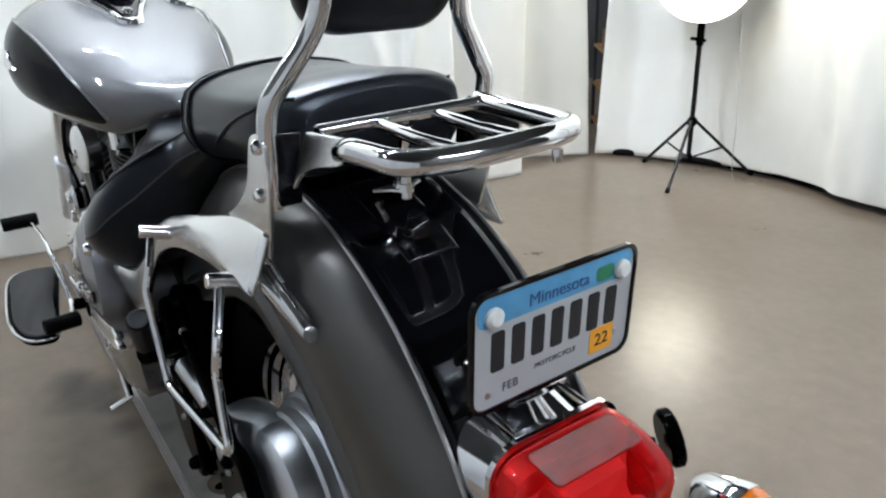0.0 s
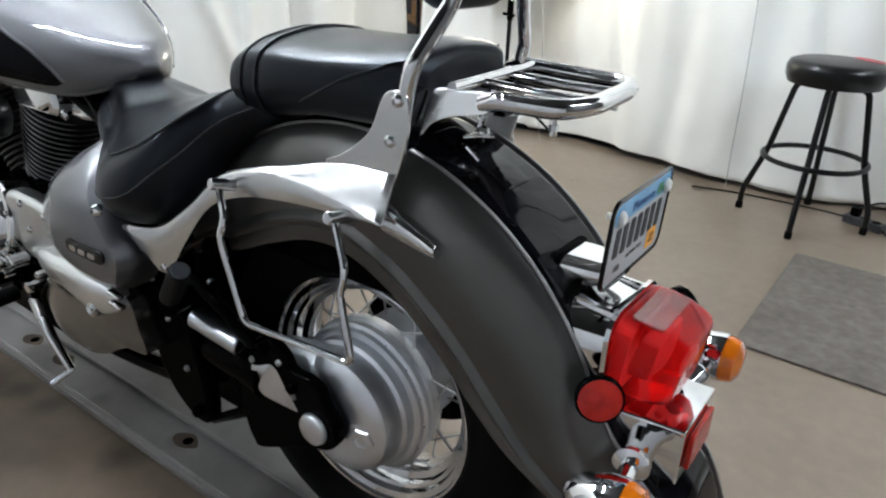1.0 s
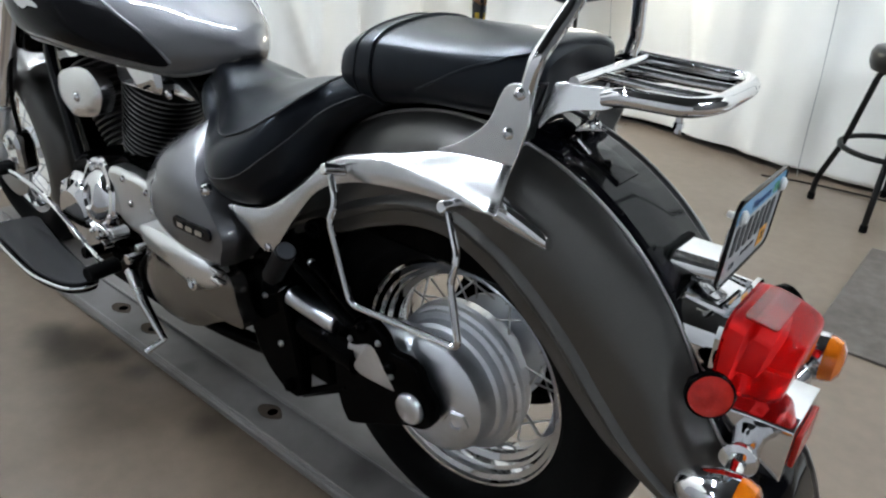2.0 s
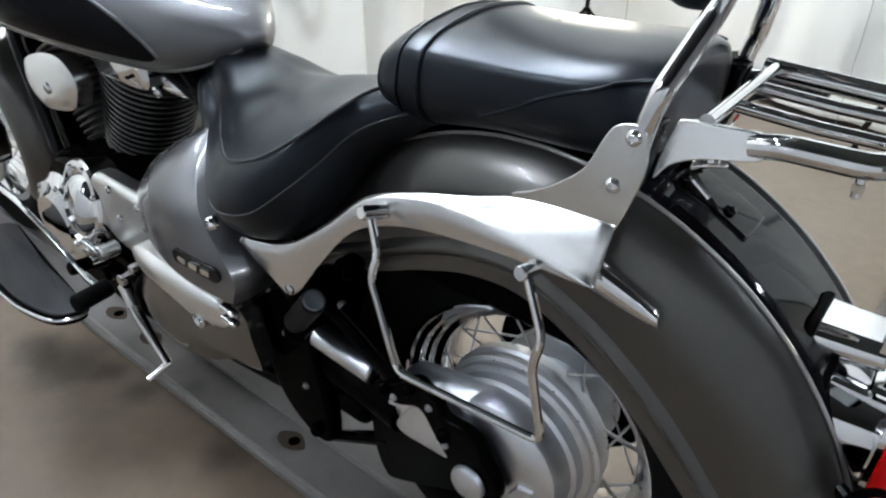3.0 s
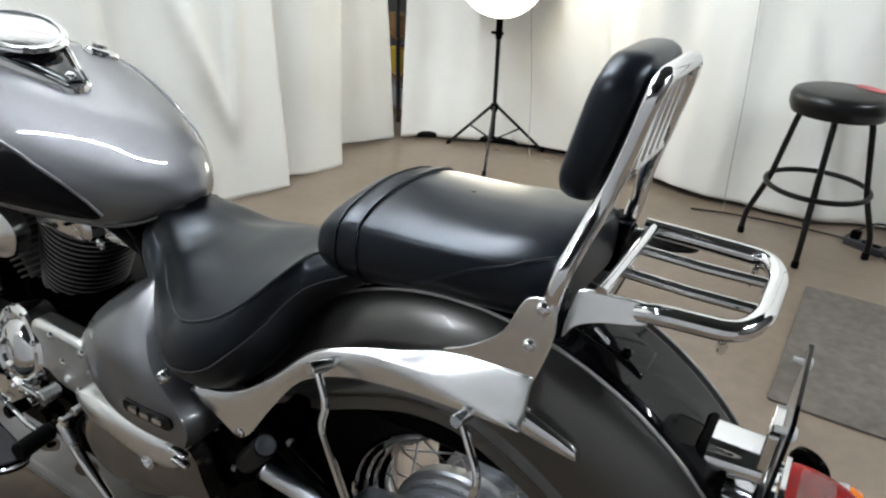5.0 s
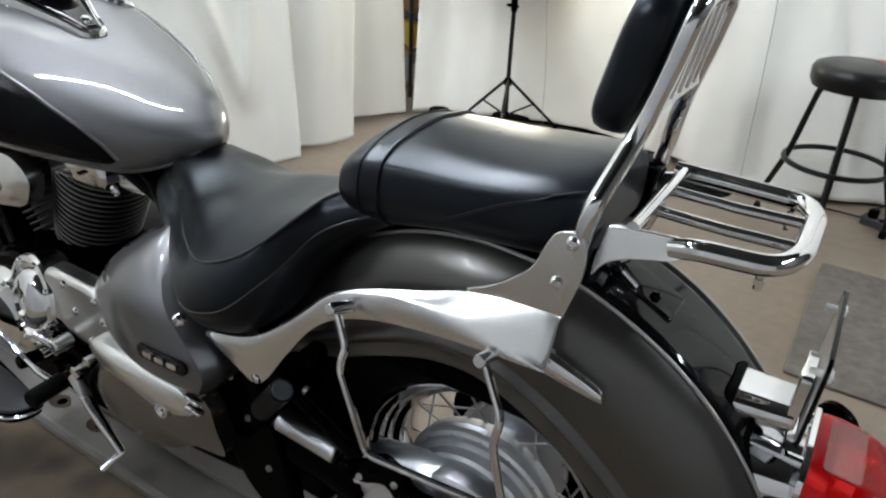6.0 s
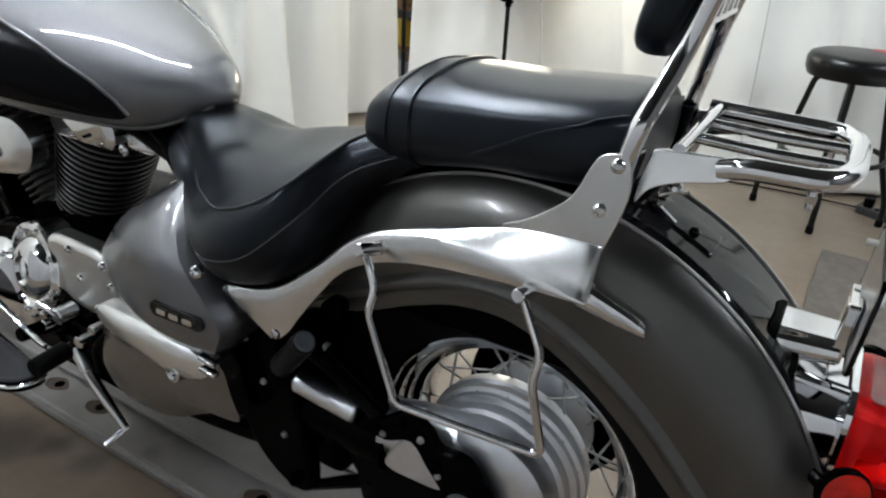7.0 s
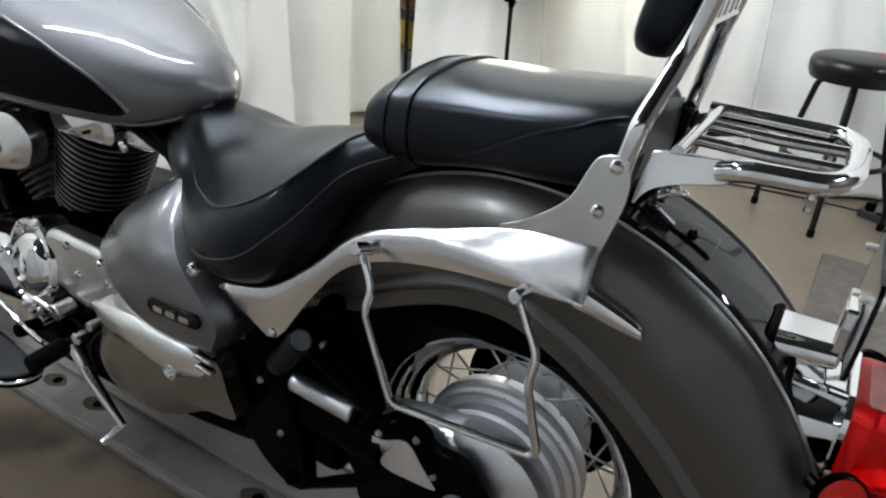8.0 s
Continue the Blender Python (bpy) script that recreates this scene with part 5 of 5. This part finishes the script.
part("stand_foot", bm, SATIN, stand)

# front end
fork = part("front_fork", rod(bmesh.new(), (1.70, 0.11, 0.31), (1.30, 0.11, 0.87), 0.027, n=24), CHROME, bike, "chrome telescopic front fork")
fork.location.x = 0.04
bm = bmesh.new()
rod(bm, (1.70, -0.11, 0.31), (1.30, -0.11, 0.87), 0.027, n=24)
part("fork_leg", bm, CHROME, fork)
for sgn in (1, -1):
    bm = bmesh.new()
    rod(bm, (1.715, sgn * 0.11, 0.29), (1.56, sgn * 0.11, 0.507), 0.034, n=24)
    part("fork_slider", bm, ALLOY, fork)
bm = bmesh.new()
loft(bm, [[V(1.385 + u * g - 0.7 * (z - 0.78), v * g, z) for u, v in rounded(0.13, 0.19, 0.05, 5)] for z, g in ((0.66, 0.8), (0.675, 1.0), (0.72, 1.0), (0.78, 0.9), (0.86, 0.85), (0.88, 0.7))])
part("steering_head", bm, BLACKMETAL, bike, "black steering head and lower yoke", angle=40)
for sgn in (1, -1):
    bm = bmesh.new()
    sweep(bm, smooth_path([(1.31, sgn * 0.05, 0.76), (1.285, sgn * 0.085, 0.69), (1.225, sgn * 0.095, 0.52), (1.17, sgn * 0.1, 0.36), (1.13, sgn * 0.1, 0.27)], 5), 0.016, 12)
    part("down_tube", bm, BLACKPAINT, bike, "black frame down tube")
# Added panel; it keeps the bright curtain from showing between the tubes.
bm = bmesh.new()
slab(bm, rounded(0.15, 0.26, 0.02), lambda u, v, w: V(1.232 + 0.34 * v + w, u, 0.54 + v), -0.012, 0.012)
part("dark_gap_panel", bm, BLACKMETAL, bike, "black panel added to fill the dark space between the down tubes", bevel=0.003)
FX, FZ = 1.75, 0.325
fwheel = part("front_wheel", lathe(bmesh.new(), [(-0.045, 0.195), (-0.044, 0.215), (-0.036, 0.217), (-0.02, 0.195), (0.02, 0.195), (0.036, 0.217), (0.044, 0.215), (0.045, 0.195), (0.02, 0.185), (-0.02, 0.185), (-0.045, 0.195)], (FX, 0, FZ), (0, 1, 0), 56, False), CHROME, bike, "chrome spoked front wheel")
bm = bmesh.new()
lathe(bm, [(-0.04, 0.215), (-0.058, 0.23), (-0.065, 0.265), (-0.05, 0.302), (-0.02, 0.318), (0.02, 0.318), (0.05, 0.302), (0.065, 0.265), (0.058, 0.23), (0.04, 0.215)], (FX, 0, FZ), (0, 1, 0), 56, False)
part("tyre", bm, RUBBER, fwheel, "black rubber front tyre", angle=60)
bm = bmesh.new()
lathe(bm, [(-0.08, 0.03), (-0.05, 0.05), (0.05, 0.05), (0.07, 0.05), (0.072, 0.14), (0.077, 0.14), (0.08, 0.06), (0.1, 0.03)], (FX, 0, FZ), (0, 1, 0), 40)
part("hub", bm, ALLOY, fwheel)
for k in range(24):
    a = 2 * math.pi * k / 24
    side = 1 if k % 2 else -1
    bm = bmesh.new()
    rod(bm, (FX + 0.05 * math.cos(a + 0.5 * side), side * 0.045, FZ + 0.05 * math.sin(a + 0.5 * side)), (FX + 0.186 * math.cos(a), 0, FZ + 0.186 * math.sin(a)), 0.002, n=6)
    part("spoke", bm, STEEL, fwheel)


caliper = part("brake_caliper", loft(bmesh.new(), [[V(1.575 + u * g, y, 0.365 + v * g) for u, v in rounded(0.085, 0.13, 0.03, 4)] for y, g in ((0.075, 0.85), (0.082, 1.0), (0.118, 1.0), (0.128, 0.8))]), CHROME, bike, "chrome front brake caliper", angle=40)
for z in (0.335, 0.395):
    bm = bmesh.new()
    lathe(bm, [(0, 0.022), (0.010, 0.021), (0.013, 0.014), (0.010, 0.012), (0.009, 0.0)], (1.575, 0.126, z), (0, 1, 0), 24)
    part("piston_cap", bm, SATIN, caliper)
bm = bmesh.new()
lathe(bm, [(0.079, 0.05), (0.079, 0.148), (0.084, 0.148), (0.084, 0.05)], (FX, 0, FZ), (0, 1, 0), 48)
part("brake_disc", bm, STEEL, fwheel, "steel brake disc")
bm = bmesh.new()
sweep(bm, smooth_path([(1.56, 0.10, 0.43), (1.50, 0.12, 0.55), (1.46, 0.10, 0.68), (1.40, 0.05, 0.76)], 6), 0.006, 8)
part("brake_line", bm, RUBBER, caliper, "black rubber brake line")


def front_section(theta):
    t = radians(theta)
    half = [(0.285, 0.086), (0.30, 0.09), (0.33, 0.086), (0.35, 0.07), (0.362, 0.045), (0.367, 0.0)]
    pts = half + [(r, -y) for r, y in half[-2::-1]]
    return [V(FX - r * math.sin(t), y, FZ + r * math.cos(t)) for r, y in pts]


bm = bmesh.new()
loft(bm, [front_section(-35 + 4 * k) for k in range(37)], closed=False)
part("front_fender", bm, GREY, bike, "graphite metallic front fender", angle=40, solid=0.004)

# ---- the deck under the motorcycle ----
deck = thing("platform", "worn grey metal deck with raised ribs under the motorcycle", "platform")
bm = bmesh.new()
slab(bm, rounded(2.95, 0.33, 0.012), lambda u, v, w: V(0.575 + u, v, w), 0.002, 0.026)
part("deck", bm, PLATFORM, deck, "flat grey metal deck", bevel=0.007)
for sgn in (1, -1):
    bm = bmesh.new()
    slab(bm, [(-0.85, 0.1), (2.0, 0.1), (2.0, 0.108), (-0.85, 0.108)], lambda u, v, w: V(u, sgn * (v - 0.045), 0.0262 + w), 0, 0.008)
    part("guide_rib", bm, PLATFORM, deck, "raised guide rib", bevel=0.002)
for sgn in (1, -1):
    bm = bmesh.new()
    sweep(bm, [(-0.88, sgn * 0.156, 0.0255), (2.03, sgn * 0.156, 0.0255)], 0.006, 8)
    part("edge_rim", bm, PLATFORM, deck, "rolled bright deck edge")
for x in (0.487, 0.98, 1.13):
    bm = bmesh.new()
    lathe(bm, [(0, 0.012), (0.0006, 0.0115), (0.0008, 0.0)], (x - 0.01, 0.098, 0.0272), (0, 0, 1), 16)
    part("bolt_hole", bm, BLACKMETAL, deck, "dark bolt hole")
for x in (0.487, 0.98, 1.13):
    bm = bmesh.new()
    slab(bm, curve2([(x - 0.040, 0.130), (x - 0.012, 0.150), (x + 0.020, 0.146), (x + 0.030, 0.126), (x + 0.002, 0.108), (x - 0.02, 0.112)], 4), lambda u, v, w: V(u, v - 0.03, 0.0263 + w), 0, 0.0008)
    part("stain", bm, RUST, deck, "dark rusty bolt hole")

# ---- stool ----
stool = thing("bar_stool", "black bar stool with a round vinyl seat and a foot ring", "stool", at=(-0.277, -2.287, 0), turn=-43)
bm = bmesh.new()
lathe(bm, [(0.555, 0.12), (0.56, 0.165), (0.585, 0.176), (0.62, 0.177), (0.638, 0.168), (0.646, 0.145), (0.648, 0.0)], (0, 0, 0), (0, 0, 1), 48)
part("seat", bm, VINYL, stool, "round black vinyl seat", angle=50)
for k in range(4):
    a = radians(45 + 90 * k)
    c, s = math.cos(a), math.sin(a)
    bm = bmesh.new()
    sweep(bm, fillet_path([(0.04 * c, 0.04 * s, 0.553), (0.125 * c, 0.125 * s, 0.55), (0.175 * c, 0.175 * s, 0.27), (0.235 * c, 0.235 * s, 0.09), (0.236 * c, 0.236 * s, 0.004)], 0.03, 5), 0.0115, 12)
    leg = part("leg", bm, BLACKTUBE, stool)
    bm = bmesh.new()
    rod(bm, (0.236 * c, 0.236 * s, 0.001), (0.236 * c, 0.236 * s, 0.03), 0.0145, n=12)
    part("foot_cap", bm, RUBBER, leg)
bm = bmesh.new()
sweep(bm, [(0.19 * math.cos(t), 0.19 * math.sin(t), 0.265) for t in (2 * math.pi * k / 48 for k in range(48))], 0.0105, 10, closed=True)
part("foot_ring", bm, BLACKTUBE, stool)
bm = bmesh.new()
slab(bm, curve2([(-0.07, -0.03), (0.03, -0.035), (0.07, -0.01), (0.05, 0.02), (-0.02, 0.02), (-0.07, 0.0)], 4), lambda u, v, w: V(u - 0.01, v - 0.115, 0.6485 + w), 0, 0.0008)
part("printed_label", bm, PINK, stool, "faded red printed mark on the seat")

# ---- lamp on its stand ----
lamp = thing("studio_lamp", "glowing round white softbox lamp on a black tripod stand", "lamp", at=(1.295, -2.515, 0), turn=76)
bm = bmesh.new()
rod(bm, (0, 0, 0.08), (0, 0, 0.62), 0.011, n=14)
part("pole", bm, BLACKTUBE, lamp)
bm = bmesh.new()
rod(bm, (0, 0, 0.62), (0, 0, 0.72), 0.017, n=14)
part("lamp_head", bm, BLACKMETAL, lamp)
for p, q, r in (((-0.03, 0, 0.64), (0.05, 0, 0.655), 0.008), ((0, 0, 0.25), (0, 0, 0.29), 0.02), ((0, 0, 0.08), (0, 0, 0.11), 0.018)):
    part("clamp", rod(bmesh.new(), p, q, r, n=14), BLACKMETAL, lamp)
for k in range(3):
    a = radians(120 * k + 35)
    bm = bmesh.new()
    rod(bm, (0.015 * math.cos(a), 0.015 * math.sin(a), 0.275), (0.30 * math.cos(a), 0.30 * math.sin(a), 0.012), 0.008, n=10)
    leg = part("leg", bm, BLACKTUBE, lamp)
    bm = bmesh.new()
    rod(bm, (0.012 * math.cos(a), 0.012 * math.sin(a), 0.095), (0.15 * math.cos(a), 0.15 * math.sin(a), 0.14), 0.005, n=8)
    part("brace", bm, BLACKTUBE, leg)
    bm = bmesh.new()
    rod(bm, (0.292 * math.cos(a), 0.292 * math.sin(a), 0.018), (0.312 * math.cos(a), 0.312 * math.sin(a), 0.002), 0.011, n=10)
    part("foot_cap", bm, RUBBER, leg)
FACE = V(-0.50, 0.86, 0.05)
AIM = Matrix.Rotation(radians(-76), 3, "Z") @ FACE
bm = bmesh.new()
lathe(bm, [(-0.02 + 0.23 * math.cos(t), 0.225 * math.sin(t)) for t in (radians(74 - 74 * k / 18) for k in range(19))], (0, 0, 0.940), AIM, 48)
part("diffuser", bm, LAMPSKIN, lamp, "glowing white fabric dome", angle=60)
# The lamp's back is unseen; this shell is added to shield the curtain.
bm = bmesh.new()
lathe(bm, [(-0.17, 0.03), (-0.165, 0.08), (-0.12, 0.15), (-0.07, 0.19), (-0.02, 0.215), (0.02, 0.221), (0.042, 0.2185)], (0, 0, 0.940), AIM, 40)
part("back_shell", bm, GREYCLOTH, lamp, "opaque cloth back, added to keep lamp light off the curtain", angle=60)

# ---- floor mat ----
bm = bmesh.new()
slab(bm, rounded(0.53, 0.79, 0.012), lambda u, v, w: V(-0.605 + u + 0.012 * v, -1.508 + v - 0.02 * u, 0.001 + w), 0, 0.008)
tagged(part("floor_mat", bm, MATGREY, bevel=0.003), "flat dark grey-brown carpet mat lying on the concrete", "mat")

# ---- things along the curtains ----
# Black roll added as the dark gap below the raised curtain hem.
bm = bmesh.new()
sweep(bm, smooth_path([(1.80, -2.545, 0.024), (1.66, -2.625, 0.024), (1.36, -2.725, 0.024), (1.02, -2.785, 0.024), (0.7, -2.73, 0.024)], 6), 0.018, 10)
tagged(part("hem_shade_roll", bm, RUBBER), "thin black roll standing in for the shade under the curtain hem", "foam roll")

def carton(name, at, size, turn, material, label, tape=None):
    ob = thing(name, label, "box", at=at, turn=turn)
    bm = bmesh.new()
    box(bm, (0, 0, size[2] / 2), size)
    part("body", bm, material, ob, bevel=0.004)
    bm = bmesh.new()
    box(bm, (0, 0, size[2] + 0.0012), (size[0] * 0.98, size[1] * 0.2, 0.002))
    part("tape", bm, tape or WOODCRATE, ob)
    return ob


# shelf with clutter in the gap behind the curtains
shelf = thing("shelf_unit", "dark steel shelf half filled with boxes behind the curtain", "shelf", at=(2.18, -2.98, 0), turn=-40)
for z in (0.05, 0.27, 0.50, 0.80):
    bm = bmesh.new()
    box(bm, (0, 0, z), (0.5, 0.24, 0.016))
    part("board", bm, WOODCRATE, shelf, bevel=0.002)
for x in (-0.24, 0.24):
    for y in (-0.11, 0.11):
        bm = bmesh.new()
        box(bm, (x, y, 0.5), (0.02, 0.02, 1.0))
        part("post", bm, DARKBOX, shelf)
carton("yellow_carton", (2.12, -2.9, 0.278), (0.16, 0.15, 0.14), -40, YELLOW, "yellow cardboard box on the shelf", DARKBOX)
carton("orange_carton", (2.12, -2.9, 0.508), (0.18, 0.16, 0.11), -40, WOODCRATE, "orange-brown cardboard box on the shelf", DARKBOX)
carton("dark_crate", (2.13, -2.91, 0.808), (0.2, 0.17, 0.18), -40, DARKBOX, "dark plastic crate on the shelf", BLUEBOX)
carton("paper_carton", (2.12, -2.9, 0.058), (0.15, 0.14, 0.13), -40, GREYCLOTH, "grey cardboard box on the lowest shelf", YELLOW)

# wires
for pts, r, m, label in (
        ([(0.14, -2.515, 1.5), (0.112, -2.512, 0.9), (0.102, -2.51, 0.72), (0.09, -2.505, 0.45), (0.084, -2.50, 0.2), (0.078, -2.495, 0.05), (0.076, -2.50, 0.004)], 0.002, WIRE, "thin grey wire hanging down the curtain to the floor"),
        ([(1.20, -2.64, 1.1), (1.185, -2.645, 0.72), (1.165, -2.65, 0.5), (1.148, -2.65, 0.28), (1.12, -2.63, 0.008), (1.0, -2.62, 0.006)], 0.002, WIRE, "thin grey wire hanging beside the lamp stand"),
        ([(0.20, -2.40, 0.007), (0.05, -2.44, 0.007), (-0.12, -2.46, 0.007), (-0.29, -2.465, 0.007), (-0.42, -2.45, 0.009), (-0.45, -2.39, 0.02)], 0.004, BLACKTUBE, "black cable lying on the floor behind the stool"),
        ([(-0.42, -2.42, 0.02), (-0.47, -2.53, 0.03), (-0.54, -2.57, 0.06), (-0.61, -2.56, 0.045), (-0.645, -2.53, 0.008), (-0.62, -2.47, 0.006), (-0.57, -2.44, 0.01)], 0.0045, BLACKTUBE, "black cable looped beside the power strip"),
        ([(-0.56, -2.36, 0.02), (-0.60, -2.31, 0.006), (-0.64, -2.18, 0.006), (-0.69, -2.02, 0.006), (-0.76, -1.90, 0.0105), (-0.80, -1.85, 0.012), (-0.835, -1.95, 0.006), (-0.848, -2.07, 0.006)], 0.0045, BLACKTUBE, "black cable trailing across the floor to the board")):
    tagged(part("cable", sweep(bmesh.new(), smooth_path(pts, 6), r, 8), m), label, "cable")
strip = thing("power_strip", "black power strip with a plug on the floor", "power strip", at=(-0.505, -2.395, 0.0), turn=-25)
bm = bmesh.new()
box(bm, (0, 0, 0.017), (0.16, 0.05, 0.032))
part("body", bm, DARKBOX, strip, bevel=0.005)
for x in (-0.045, 0.0, 0.045):
    bm = bmesh.new()
    lathe(bm, [(0, 0.017), (0.002, 0.017), (0.0022, 0.013), (0.0006, 0.012), (0.0005, 0.0)], (x, 0, 0.0335), (0, 0, 1), 20)
    part("socket", bm, BLACKMETAL, strip)
bm = bmesh.new()
box(bm, (0.045, 0, 0.052), (0.034, 0.034, 0.036))
part("plug", bm, BLACKMETAL, strip, bevel=0.006)

# white board with packages, beside the mat
board = thing("white_board", "low white board with a worn brown edge on the floor", "board", at=(-1.245, -1.95, 0))
bm = bmesh.new()
slab(bm, rounded(0.74, 1.3, 0.01), lambda u, v, w: V(u + 0.02 * v, v, w), 0.001, 0.028)
part("edge_panel", bm, mat("worn_brown_edge", (0.17, 0.14, 0.11), 0.7, var=0.25), board, "worn brown board edge", bevel=0.002)
bm = bmesh.new()
slab(bm, rounded(0.735, 1.295, 0.01), lambda u, v, w: V(u + 0.02 * v, v, w), 0.0285, 0.04)
part("top_panel", bm, WHITEPAINT, board, "white board top", bevel=0.003)
pack = thing("printed_package", "cardboard package printed in orange, red and blue on the white board", "box", at=(-0.975, -2.47, 0.041), turn=12)
bm = bmesh.new()
box(bm, (0, 0, 0.10), (0.14, 0.11, 0.20))
part("body", bm, WHITEPAINT, pack, bevel=0.003)
for z, h, m in ((0.035, 0.04, BLUEBOX), (0.085, 0.05, WOODCRATE), (0.130, 0.025, PINK), (0.165, 0.035, ORANGE)):
    bm = bmesh.new()
    box(bm, (0.0, 0.0, z), (0.1425, 0.1125, h))
    part("print_band", bm, m, pack)
carton("blue_carton", (-0.945, -2.33, 0.041), (0.10, 0.10, 0.035), 30, BLUEBOX, "flat pale blue packet on the white board", WHITEPAINT)

# ---- ceiling lamps ----
first = None
# The pair at x -3.3 is added fill for the front curtain and floor.
for x, ys in ((1.52, (0.20, -1.08)), (2.65, (0.1, -1.2)), (-3.3, (-0.3, -1.6)), (2.0, (2.95,))):
    for y in ys:
        if first is None:
            first = thing("ceiling_lamp", "white fluorescent batten lamp on the ceiling", "lamp", "ceiling battens", at=(x, y, 3.42))
            bm = bmesh.new()
            box(bm, (0, 0, 0.04), (0.11, 1.28, 0.07))
            part("housing", bm, WHITEPAINT, first, bevel=0.01)
            bm = bmesh.new()
            rod(bm, (0, -0.59, -0.015), (0, 0.59, -0.015), 0.019, n=12)
            part("tube", bm, TUBEGLOW, first)
        else:
            copy_thing(first, pose(x, y, 3.42))
